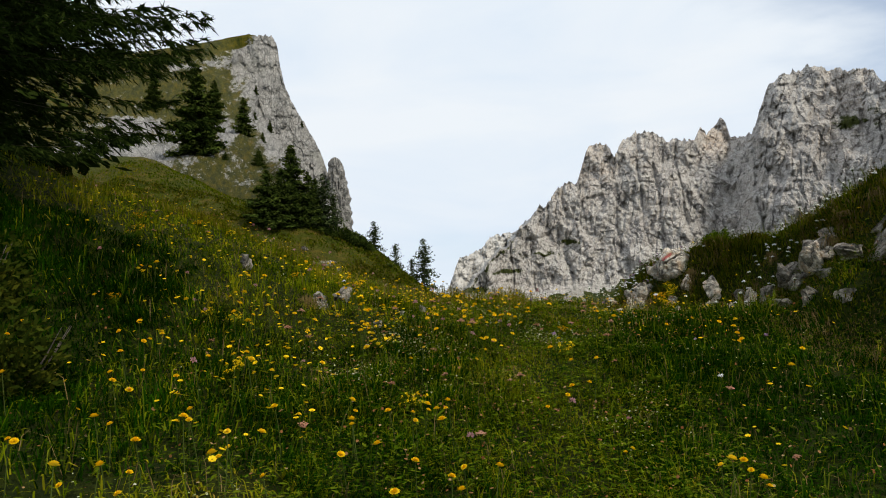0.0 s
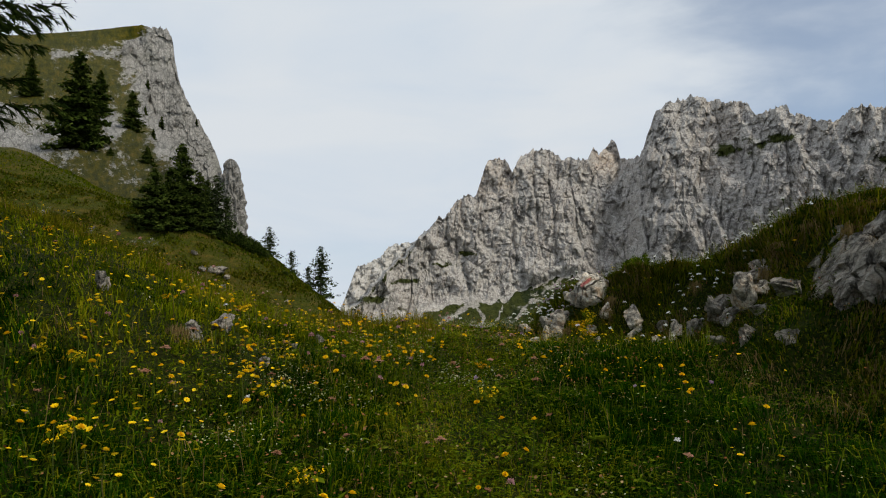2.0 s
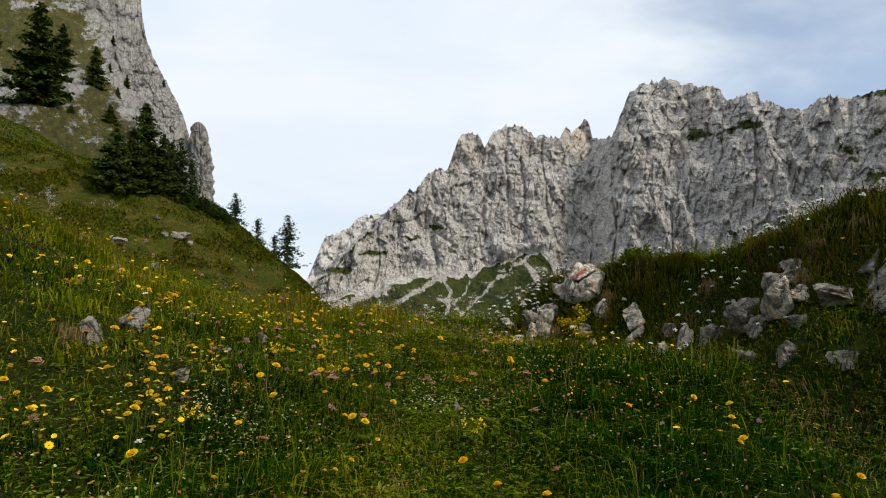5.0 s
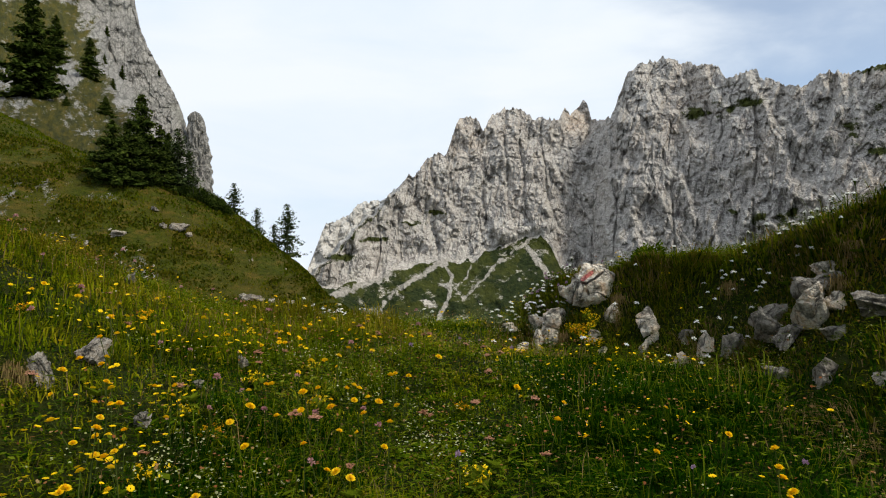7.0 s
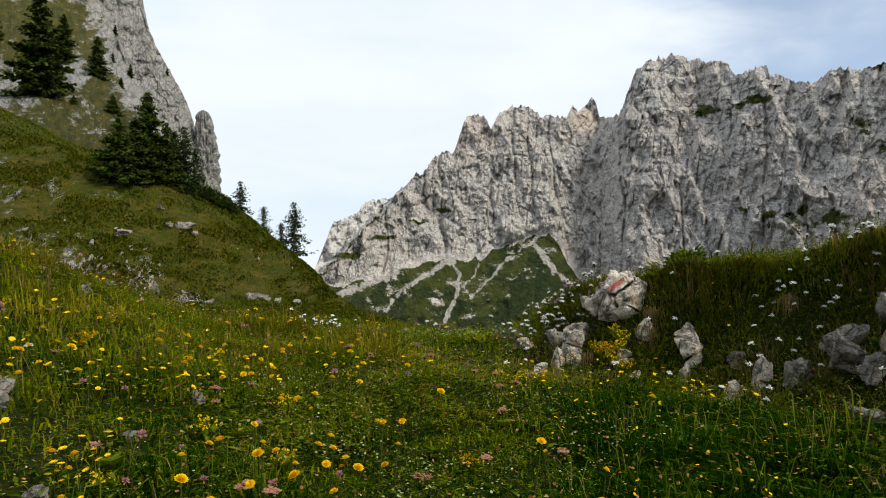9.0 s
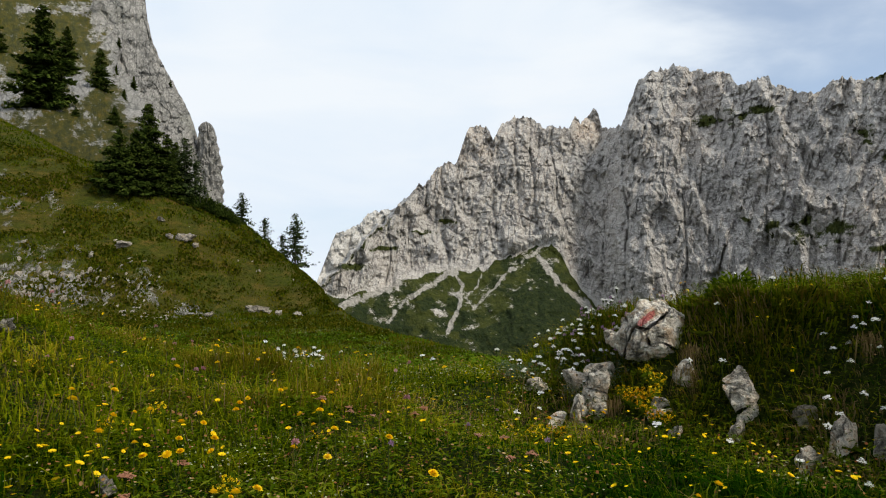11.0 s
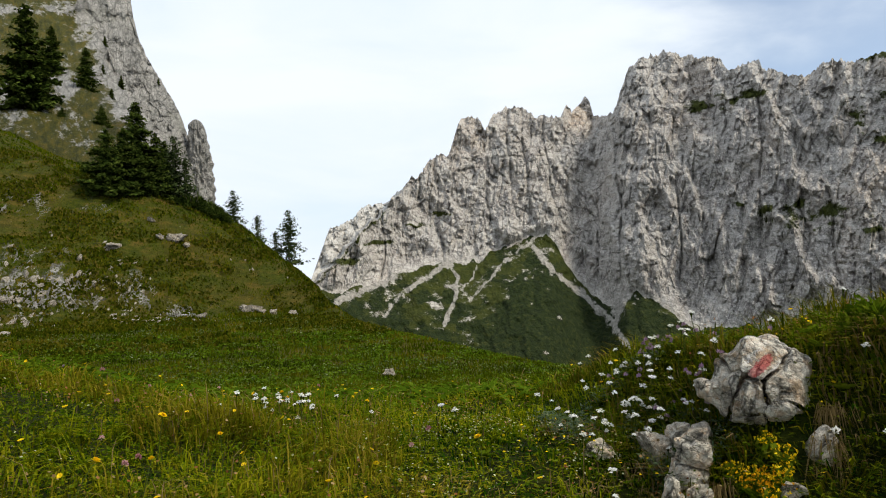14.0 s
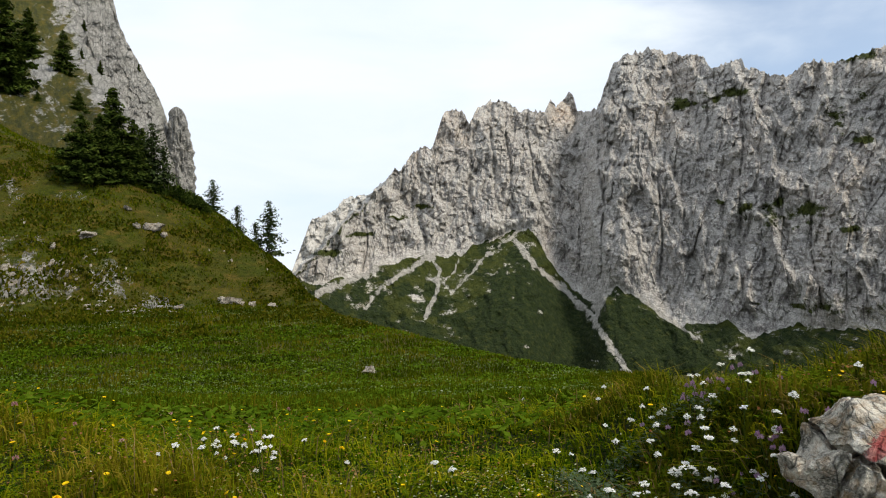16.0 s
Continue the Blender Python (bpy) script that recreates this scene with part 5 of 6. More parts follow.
def near_spruce():
    """The old spruce beside the path: long drooping boughs, twigs and needles."""
    r = np.random.default_rng(331)
    root = new("old_spruce")
    x, y = -4.95, 6.1
    g = float(land_z(x, y))
    root.location = (x, y, g - 0.05)
    H = 12.0
    zs = np.linspace(-0.2, H, 16)
    tv, tf = tube(np.stack([0 * zs, 0 * zs, zs], -1), 0.19 * (1 - np.clip(zs, 0, H) / H) ** 0.8 + 0.02, 12)
    part("trunk", mesh_from("trunk", tv, tf), BARK, root)
    z = 0.45
    while z < H - 0.2:
        t = z / H
        for _ in range(24 if 1.0 < z < 5.8 else 5):
            ang, L = r.uniform(0, 2 * math.pi), 2.72 * (1 - t) ** 0.6 * r.uniform(0.6, 1.08) + 0.15
            u = np.linspace(0, 1, 9)
            rise = 0.12 * L * u - 0.46 * L * u ** 1.7 + 0.30 * L * u ** 3.2
            line = np.stack([np.cos(ang) * L * u, np.sin(ang) * L * u, z + r.uniform(-0.1, 0.1) + rise], -1)
            v, f = tube(line, 0.022 * (1.08 - u), 5)
            bough = part("bough", mesh_from("bough", v, f), BARK, root)
            n = int(L / 0.031)
            us = r.uniform(0.12, 1.0, n)
            px = np.stack([np.interp(us, u, line[:, k]) for k in range(3)], -1)
            sgn = r.choice((-1, 1), n)
            a2 = ang + sgn * r.uniform(0.35, 1.1, n)
            ln = (0.12 + 0.55 * (1 - us)) * r.uniform(0.5, 1.0, n) * min(1, L / 1.6)
            dr = np.stack([np.cos(a2), np.sin(a2), -r.uniform(0.1, 0.9, n)], -1)
            dr /= np.linalg.norm(dr, axis=1)[:, None]
            tris = []
            for k in range(12):
                w = (k + r.random(n)) / 12
                b = px + dr * (ln * w)[:, None]
                nd = dr * 1.0 + r.normal(0, 0.38, (n, 3))
                nd /= np.linalg.norm(nd, axis=1)[:, None]
                q = b + nd * (0.05 + 0.06 * r.random(n))[:, None]
                sd = np.cross(nd, dr) / np.maximum(np.linalg.norm(np.cross(nd, dr), axis=1), 0.1)[:, None] * 0.009
                tris.append(np.stack([b - sd, b + sd, q], 1))
            tr = np.concatenate(tris)
            part("needle_spray", mesh_from("needle_spray", tr.reshape(-1, 3), np.arange(3 * len(tr)).reshape(-1, 3), False), OLD_NEEDLE, bough)
        z += 0.25
    return tagged(root, "old dark spruce with drooping boughs beside the meadow", "tree")


near_spruce()
for x, y, h, rad, seed in ((-6.6, 9.3, 9.5, 1.7, 351),):
    plant(conifer("spruce_tree", "dark spruce tree standing behind the old spruce", "tree", h, rad, seed, OLD_NEEDLE, group="spruces by the meadow", fine=1.8, spacing=0.34), x, y)
for x, y, s, h, seed in ((-2.75, 4.3, 0.55, 0.62, 341), (-3.5, 5.0, 0.65, 0.8, 342), (-3.3, 3.9, 0.6, 0.55, 343)):
    b = needle_bush("leafy_shrub", "low yellow-green leafy shrub under the spruce", s, h, seed, SHRUB, 2600, 0.06, "shrubs under the spruce")
    b.location = (x, y, float(land_z(x, y)))
b = needle_bush("juniper_bush", "small bright green bush on the grassy bank", 0.22, 0.26, 345, HERB, 2200, 0.05)
b.location = (3.66, 9.2, float(land_z(3.66, 9.2)) - 0.03)


# ---- grass ----
def off_rocks(x, y):
    ok = np.ones(len(x), bool)
    for a, b, r in ROCK_SPOTS:
        ok &= (x - a) ** 2 + (y - b) ** 2 > (0.6 * r) ** 2
    return ok


def trail(x, y):
    """Nearness to the trodden line along the meadow."""
    line = np.interp(y, (0, 4, 8, 12), (0.3, 0.95, 1.35, 1.6))
    return np.exp(-((x - line) / 0.30) ** 2)


def scatter(count, seed, near=0.9, far=15.0, lo=-38.0, hi=56.0, power=1.0):
    """Spots seen from along the path, thinning out with distance."""
    r = np.random.default_rng(seed)
    t = r.random(count)
    ox, oy = 0.83 * t, 7.0 * t
    d = near + (far - near) * r.random(count) ** power
    a = np.radians(r.uniform(lo, hi, count))
    return ox + d * np.sin(a), oy + d * np.cos(a)


def path_distance(x, y):
    t = np.clip((0.83 * x + 7.0 * y) / (0.83 ** 2 + 49), 0, 1)
    return np.hypot(x - 0.83 * t, y - 7.0 * t)


def blades(name, label, count, seed, tall, width, material, near=0.7, far=15.0, lift=0.0, bend=0.5, power=1.0, widen=0.0010, where=None, area=None):
    r = np.random.default_rng(seed)
    x, y = scatter(count, seed, near, far, power=power)
    if area:
        x, y = r.uniform(area[0], area[1], count), r.uniform(area[2], area[3], count)
    ok = off_rocks(x, y)
    if where is not None:
        ok &= r.random(len(x)) < where(x, y)
    x, y = x[ok], y[ok]
    n = len(x)
    z = land_z(x, y)
    d = path_distance(x, y)
    lush = 0.80 + 0.40 * vnoise(x * 1.1, y * 1.1, 0, 71) + 0.55 * vnoise(x * 4.2, y * 4.2, 0, 72)
    h = r.uniform(tall[0], tall[1], n) * np.clip(lush, 0.5, 1.5) * (1 - 0.12 * trail(x, y))
    w = width * r.uniform(0.6, 1.3, n) + widen * d
    a = 6.5 * vnoise(x * 3.1, y * 3.1, 0, 74) + r.normal(0, 1.0, n)
    lean = r.uniform(0.15, 1.0, n) * bend * h
    lx, ly = np.cos(a) * lean, np.sin(a) * lean
    sx, sy = -np.sin(a) * w * 0.5, np.cos(a) * w * 0.5
    twist = r.uniform(-0.5, 0.5, n)
    sx, sy = sx * np.cos(twist) - sy * np.sin(twist), sx * np.sin(twist) + sy * np.cos(twist)
    z = z - 0.02
    v = np.stack([np.stack([x - sx, y - sy, z], -1), np.stack([x + sx, y + sy, z], -1),
                  np.stack([x + lx * 0.35 + sx * 0.8, y + ly * 0.35 + sy * 0.8, z + h * 0.62], -1), np.stack([x + lx * 0.35 - sx * 0.8, y + ly * 0.35 - sy * 0.8, z + h * 0.62], -1),
                  np.stack([x + lx, y + ly, z + h * (1 - 0.25 * bend)], -1)], 1)
    i = np.arange(n)[:, None] * 5
    me = mesh_from(name, v.reshape(-1, 3), [i + np.array([[0, 1, 2, 3]]), i + np.array([[3, 2, 4]])], False)
    return tagged(part(name, me, material, None), label, "grass", kind="stuff")


def shaded_lush_share(x, y):
    """Share of the darker sward: painted shade towards the bank, plus scattered greener patches."""
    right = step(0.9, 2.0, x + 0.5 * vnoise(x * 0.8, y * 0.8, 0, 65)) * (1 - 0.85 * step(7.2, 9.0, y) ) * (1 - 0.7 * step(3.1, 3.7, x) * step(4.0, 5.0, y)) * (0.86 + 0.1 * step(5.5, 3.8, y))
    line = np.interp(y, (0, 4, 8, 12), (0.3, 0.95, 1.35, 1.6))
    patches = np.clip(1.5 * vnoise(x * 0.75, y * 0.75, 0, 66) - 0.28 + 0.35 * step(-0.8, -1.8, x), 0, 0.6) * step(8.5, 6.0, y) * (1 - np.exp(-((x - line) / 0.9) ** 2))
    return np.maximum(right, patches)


blades("meadow_grass", "dense yellow-green meadow grass in summer", 172000, 21, (0.05, 0.15), 0.0076, GRASS, bend=1.6, widen=0.0014, where=lambda x, y: 1 - shaded_lush_share(x, y))
# dark blades stand in for the bank's shade
blades("lush_grass", "lush grass below the bank, coloured dark for its shade", 400000, 24, (0.08, 0.20), 0.0068, SHADED_LUSH, bend=1.6, where=shaded_lush_share)
blades("bank_grass", "yellow-green tufted grass on the stony bank", 88000, 26, (0.05, 0.17), 0.0075, BANK, bend=1.6, area=(2.4, 5.4, 4.4, 10.8), where=lambda x, y: step(2.8, 3.4, x + 0.5 * step(8, 9, y)) * np.clip(0.75 + vnoise(x * 2.5, y * 2.5, 0, 67), 0.2, 1))
blades("bank_straw", "withered straw-coloured grass on the stony bank", 30000, 28, (0.08, 0.2), 0.005, DRY, bend=1.4, area=(2.0, 5.2, 5.0, 10.6), where=lambda x, y: np.clip(0.3 + 1.2 * vnoise(x * 2.0, y * 2.0, 0, 68), 0.05, 1) * np.maximum(step(2.6, 3.3, x), 0.8 * step(1.9, 2.5, x) * step(8.2, 8.8, y)))
blades("crest_grass", "tall yellowing grass along the top of the bank", 20000, 30, (0.12, 0.36), 0.0065, BANK, bend=1.1, area=(3.0, 8.5, 9.8, 13.0), where=lambda x, y: np.clip(0.6 + vnoise(x * 1.5, y * 1.5, 0, 69), 0.2, 1))
blades("arching_grass", "long arching green grass blades below the bank", 9000, 29, (0.16, 0.36), 0.005, HERB, bend=1.5, near=1.2, far=9, where=lambda x, y: shaded_lush_share(x, y))
blades("crest_straw", "golden drying grass on the rim of the hollow", 20000, 31, (0.12, 0.30), 0.005, GOLDEN, bend=1.1, area=(-5.0, 1.2, 9.2, 13.0), where=lambda x, y: np.clip(0.35 + 1.3 * vnoise(x * 0.9, y * 0.9, 0, 61), 0.03, 1))
# the spruce's shadow on the ground, painted with the dark blades
blades("shade_grass", "grass darkened in colour for the shade under the spruce", 20000, 33, (0.08, 0.2), 0.007, SHADED_LUSH, bend=1.5, area=(-4.4, -2.3, 2.4, 6.6))
blades("tall_grass", "tall green and yellowing grass stalks", 20000, 22, (0.14, 0.30), 0.0030, GRASS, bend=1.2, where=lambda x, y: 1 - 0.75 * shaded_lush_share(x, y))
blades("dry_grass", "thin dry straw-coloured grass stalks", 9000, 23, (0.14, 0.34), 0.0024, DRY, bend=1.1, where=lambda x, y: np.clip(0.5 + 1.1 * vnoise(x * 1.3, y * 1.3, 0, 70), 0.1, 1))


def far_tufts():
    """Coarser tufts across the hollow and the hillside."""
    r = np.random.default_rng(25)
    n = 160000
    d = 9 + 136 * r.random(n) ** 1.5
    a = np.radians(r.uniform(-36, 30, n))
    x, y = 0.8 + d * np.sin(a), 7 + d * np.cos(a)
    z = land_z(x, y)
    ok = z > -14
    x, y, z, d = x[ok], y[ok], z[ok], d[ok]
    n = len(x)
    h, w = r.uniform(0.10, 0.30, n) * (1 + d * 0.004), 0.012 + 0.0011 * d
    b = r.uniform(0, 6.28, n)
    sx, sy = np.cos(b) * w, np.sin(b) * w
    lx, ly = r.normal(0, 0.09, n), r.normal(0, 0.09, n)
    v = np.stack([np.stack([x - sx, y - sy, z - 0.03], -1), np.stack([x + sx, y + sy, z - 0.03], -1), np.stack([x + lx, y + ly, z + h], -1)], 1)
    me = mesh_from("hollow_grass", v.reshape(-1, 3), np.arange(3 * n).reshape(-1, 3), False)
    return tagged(part("hollow_grass", me, HOLLOW, None), "short green grass across the hollow and hillside", "grass", kind="stuff")


far_tufts()


def broad_leaves(name, label, count, seed, size, material, power=1.0, far=12.0, clump=0.0, low=0.16, area=None):
    """Broad leaves of herbs low in the grass."""
    r = np.random.default_rng(seed)
    x, y = scatter(count, seed, 0.8, far, power=power)
    if area:
        x, y = r.uniform(area[0], area[1], count), r.uniform(area[2], area[3], count)
    ok = off_rocks(x, y) & (vnoise(x * 2.2, y * 2.2, 0, seed) > clump)
    if material is HERB:
        ok &= r.random(len(x)) < 1 - 0.9 * shaded_lush_share(x, y) * step(0.8, 1.8, x)
    x, y = x[ok], y[ok]
    n = len(x)
    z = land_z(x, y) + r.uniform(0.02, low, n)
    a = r.uniform(0, 6.28, n)
    L, W = size * r.uniform(0.6, 1.5, n), size * r.uniform(0.12, 0.27, n)
    up = r.uniform(-0.1, 0.7, n)
    dx, dy = np.cos(a), np.sin(a)
    p = np.stack([x, y, z], -1)
    ahead = np.stack([dx, dy, up], -1)
    side = np.stack([-dy, dx, r.uniform(-0.3, 0.3, n)], -1)
    v = np.stack([p, p + ahead * (0.45 * L)[:, None] + side * W[:, None], p + ahead * L[:, None] * np.array([1, 1, 0.6]), p + ahead * (0.45 * L)[:, None] - side * W[:, None]], 1)
    me = mesh_from(name, v.reshape(-1, 3), np.arange(4 * n).reshape(-1, 4), False)
    return tagged(part(name, me, material, None), label, "leaves", kind="stuff")


broad_leaves("herb_leaves", "small broad green leaves among the grass", 80000, 27, 0.028, HERB, clump=-0.3)
broad_leaves("bank_herb_leaves", "small green and olive leaves over the stony bank", 26000, 126, 0.032, HERB, clump=-0.3, area=(2.5, 5.2, 4.8, 10.8))
broad_leaves("large_herb_leaves", "longer lobed green leaves between the grass tufts", 30000, 127, 0.046, HERB, clump=0.0, far=9.0, low=0.11)
broad_leaves("ground_leaves", "dense low leaves covering the meadow soil", 70000, 128, 0.03, SHADED_LUSH, clump=-1.0, far=8.0, low=0.03)


def hollow_leaves():
    """Leafy herbs that fill the hollow beyond the crest."""
    r = np.random.default_rng(129)
    n = 90000
    d = 6 + 62 * r.random(n) ** 1.3
    a = np.radians(r.uniform(-30, 24, n))
    x, y = 0.8 + d * np.sin(a), 7 + d * np.cos(a)
    z = land_z(x, y)
    ok = (z > -12) & (r.random(n) < step(11.0, 19.0, y)) & (vnoise(x * 0.35, y * 0.35, 0, 130) + 0.6 * vnoise(x * 1.4, y * 1.4, 0, 131) > -0.25)
    x, y, z, d = x[ok], y[ok], z[ok], d[ok]
    n = len(x)
    size = (0.035 + 0.0022 * d) * r.uniform(0.6, 1.4, n)
    b = r.uniform(0, 6.28, n)
    p = np.stack([x, y, z + 0.05 + r.uniform(0, 0.16, n)], -1)
    e1 = np.stack([np.cos(b), np.sin(b), r.uniform(-0.2, 0.6, n)], -1) * size[:, None]
    e2 = np.stack([-np.sin(b), np.cos(b), r.uniform(-0.3, 0.3, n)], -1) * 0.5 * size[:, None]
    v = np.stack([p - e1, p + e2, p + e1, p - e2], 1)
    me = mesh_from("hollow_herbs", v.reshape(-1, 3), np.arange(4 * n).reshape(-1, 4), False)
    return tagged(part("hollow_herbs", me, HOLLOW_LEAF, None), "bright green leafy herbs across the hollow", "leaves", kind="stuff")


hollow_leaves()
broad_leaves("silver_leaves", "grey-green leaves of the white-flowered plants", 6000, 132, 0.035, leaf_material("silver_leaves", [(0.0, (0.03, 0.05, 0.02)), (1.0, (0.12, 0.16, 0.09))], 0.7, 0.2), clump=-0.1, area=(2.25, 3.05, 9.3, 10.8))


def hill_tussocks():
    """Tufts and low herbs that mottle the far hillside."""
    r = np.random.default_rng(134)
    n = 60000
    x, y = r.uniform(-62, 8, n), r.uniform(62, 128, n)
    z = land_z(x, y)
    ok = (z > -12) & (vnoise(x * 0.5, y * 0.5, 0, 135) + 0.7 * vnoise(x * 0.12, y * 0.12, 0, 136) > -0.1)
    x, y, z = x[ok], y[ok], z[ok]
    n = len(x)
    h, w = r.uniform(0.12, 0.42, n), r.uniform(0.08, 0.26, n)
    b = r.uniform(0, 6.28, n)
    sx, sy = np.cos(b) * w, np.sin(b) * w
    p = np.stack([x, y, z - 0.05], -1)
    e, up = np.stack([sx, sy, 0 * x], -1), np.stack([r.normal(0, 0.1, n), r.normal(0, 0.1, n), h], -1)
    v = np.stack([p - e, p + e, p + 0.7 * e + 0.8 * up, p - 0.1 * e + 1.1 * up, p - 0.8 * e + 0.7 * up], 1)
    me = mesh_from("hill_tussocks", v.reshape(-1, 3), np.arange(5 * n).reshape(-1, 5), False)
    look_of = leaf_material("hill_tussocks", [(0.0, (0.010, 0.018, 0.001)), (0.4, (0.034, 0.046, 0.002)), (0.75, (0.080, 0.072, 0.006)), (1.0, (0.16, 0.12, 0.03))], 0.7, 0.2, spots=0.35, patch_size=0.12)
    return tagged(part("hill_tussocks", me, look_of, None), "tufts of grass and heather on the far hillside", "grass", kind="stuff")


hill_tussocks()


# ---- flowers ----
def stem_mesh(height, seed, radius=0.0022):
    r = np.random.default_rng(seed)
    u = np.linspace(0, 1, 5)
    sway = r.normal(0, 0.03, 2)
    line = np.stack([sway[0] * u ** 2, sway[1] * u ** 2, -0.02 + (height + 0.02) * u], -1)
    v, f = tube(line, radius * (1.2 - 0.4 * u), 5)
    return v, f, line[-1]


def ray_petals(radius, count, cup, layers=2):
    quads = []
    for k in range(layers):
        for n in range(count):
            a = 2 * math.pi * (n + 0.5 * k) / count
            rr, w = radius * (1 - 0.28 * k), math.pi * radius / count * 0.95
            c, s = math.cos(a), math.sin(a)
            z0, z1 = 0.10 * radius * k, radius * (0.10 * k + 0.2 + 0.4 * cup)
            quads.append([(0.15 * rr * c, 0.15 * rr * s, z0), (0.7 * rr * c + w * s, 0.7 * rr * s - w * c, z1 * 0.8), (rr * c, rr * s, z1), (0.7 * rr * c - w * s, 0.7 * rr * s + w * c, z1 * 0.8)])
    return np.array(quads)


def quad_mesh(name, quads):
    quads = np.asarray(quads, float)
    return mesh_from(name, quads.reshape(-1, 3), np.arange(len(quads) * 4).reshape(-1, 4), False)


def dome_mesh(name, radius, height, at, n=8):
    a = np.linspace(0, 2 * math.pi, n, endpoint=False)
    rings = [np.stack([radius * k * np.cos(a), radius * k * np.sin(a), np.full(n, h * height)], -1) for k, h in ((1, 0), (0.75, 0.7), (0.25, 1))]
    return mesh_from(name, np.concatenate(rings) + at, [grid_faces(3, n, True), np.arange(2 * n, 3 * n)[None, :]])


def daisy(name, label, height, radius, material, seed, group):
    """A composite flower: stem, ray petals, a domed centre and a pair of leaves."""
    root = new(name)
    v, f, top = stem_mesh(height, seed)
    part("stem", mesh_from("stem", v, f), STEM, root)
    q = np.concatenate([ray_petals(radius, 13, 0.15, 2), ray_petals(radius * 0.72, 11, 0.9, 2) + (0, 0, 0.16 * radius), ray_petals(radius * 0.42, 7, 1.6, 1) + (0, 0, 0.34 * radius)])
    tilt = np.array(Euler((radians(12 + seed % 9 * 3), radians(seed % 7 * 4 - 12), 0)).to_matrix())
    part("flower_head", quad_mesh("flower_head", q @ tilt.T + top), material, root)
    part("flower_centre", dome_mesh("flower_centre", radius * 0.3, 0.004, top + np.array([0, 0, radius * 0.6])), ORANGE, root)
    return tagged(root, label, "flower", group)


def umbel(name, label, height, radius, material, seed, group):
    """A flat-topped cluster of tiny florets on branching rays."""
    r = np.random.default_rng(seed)
    root = new(name)
    v, f, top = stem_mesh(height * 0.8, seed)
    u = np.linspace(0, 1, 4)[:, None]
    up = top + np.array([0, 0, height * 0.17])
    v2, f2 = tube(top * (1 - u) + up * u, 0.0018 + 0.55 * radius * u[:, 0] ** 2, 5)
    v, f = np.concatenate([v, v2[5:]]), np.concatenate([f, f2 + len(v) - 5])
    part("stem", mesh_from("stem", v, f), STEM, root)
    quads = []
    for n in range(9):
        a, d = 2.4 * n, radius * math.sqrt((n + 0.3) / 9)
        tip = top + np.array([d * math.cos(a), d * math.sin(a), height * 0.2 - 0.25 * d + r.normal(0, 0.004)])
        for k in range(6):
            b = 2 * math.pi * k / 6 + r.uniform(0, 1)
            o = tip + np.array([math.cos(b), math.sin(b), 0.0]) * radius * 0.20 + np.array([0, 0, r.normal(0, 0.003)])
            w = radius * 0.27
            c, s = math.cos(b) * w, math.sin(b) * w
            quads.append([o + (c, s, 0.003), o + (-s, c, 0.0), o + (-c, -s, 0.003), o + (s, -c, 0.0)])
    part("flower_head", quad_mesh("flower_head", quads), material, root)
    return tagged(root, label, "flower", group)


def tuft_flower(name, label, height, radius, material, seed, group, stretch=1.0):
    """A rounded head of many narrow florets."""
    r = np.random.default_rng(seed)
    root = new(name)
    v, f, top = stem_mesh(height, seed)
    part("stem", mesh_from("stem", v, f), STEM, root)
    quads = []
    for n in range(46):
        d = r.normal(size=3)
        d[2] = abs(d[2]) * 1.2 - 0.25
        d /= np.linalg.norm(d)
        s = np.cross(d, r.normal(size=3))
        s /= np.linalg.norm(s)
        rr = radius * r.uniform(0.8, 1.15)
        w = radius * 0.17
        e = np.array([1, 1, stretch])
        quads.append([top + d * rr * 0.2 * e, top + (d * rr * 0.7 + s * w) * e, top + d * rr * e, top + (d * rr * 0.7 - s * w) * e])
    part("flower_head", quad_mesh("flower_head", quads), material, root)
    return tagged(root, label, "flower", group)


def sow(kinds, spots, seed, tilt=9.0, scale=(0.8, 1.25)):
    """Set copies of the flowers at the spots."""
    r = np.random.default_rng(seed)
    for n, (x, y) in enumerate(spots):
        src = kinds[n % len(kinds)]
        k = r.uniform(*scale)
        m = pose(x, y, float(land_z(x, y)), r.uniform(-tilt, tilt), r.uniform(-tilt, tilt), r.uniform(0, 360)) @ Matrix.Diagonal((k, k, k, 1))
        if n < len(kinds):
            src.matrix_basis = m
        else:
            s = src.scale[0]
            copy_thing(src, m @ Matrix.Diagonal((1 / s, 1 / s, 1 / s, 1)))


def chosen(count, seed, test, **kw):
    """Spots of a scatter that pass a test, first come first served."""
    x, y = scatter(count * 12, seed, **kw)
    r = np.random.default_rng(seed + 1)
    ok = off_rocks(x, y) & (r.random(len(x)) < test(x, y))
    return list(zip(x[ok][:count], y[ok][:count]))


def gathered(spots, seed):
    """Each spot becomes a loose group of one to four."""
    r = np.random.default_rng(seed)
    out = []
    for x, y in spots:
        for _ in range(r.choice((1, 1, 2, 2, 3))):
            out.append((x + r.normal(0, 0.045), y + r.normal(0, 0.045)))
    return out


def yellow_test(x, y):
    k = 0.22 + 0.78 * step(2.1, 0.5, x)
    k = k * np.clip(0.6 + 0.7 * vnoise(x * 1.6, y * 1.6, 0, 83), 0.08, 1) * (1 - 0.8 * step(6.8, 9.0, y)) * (1 - step(2.9, 3.4, x))
    return k * (y > 1.0) * (1 - 0.7 * trail(x, y))


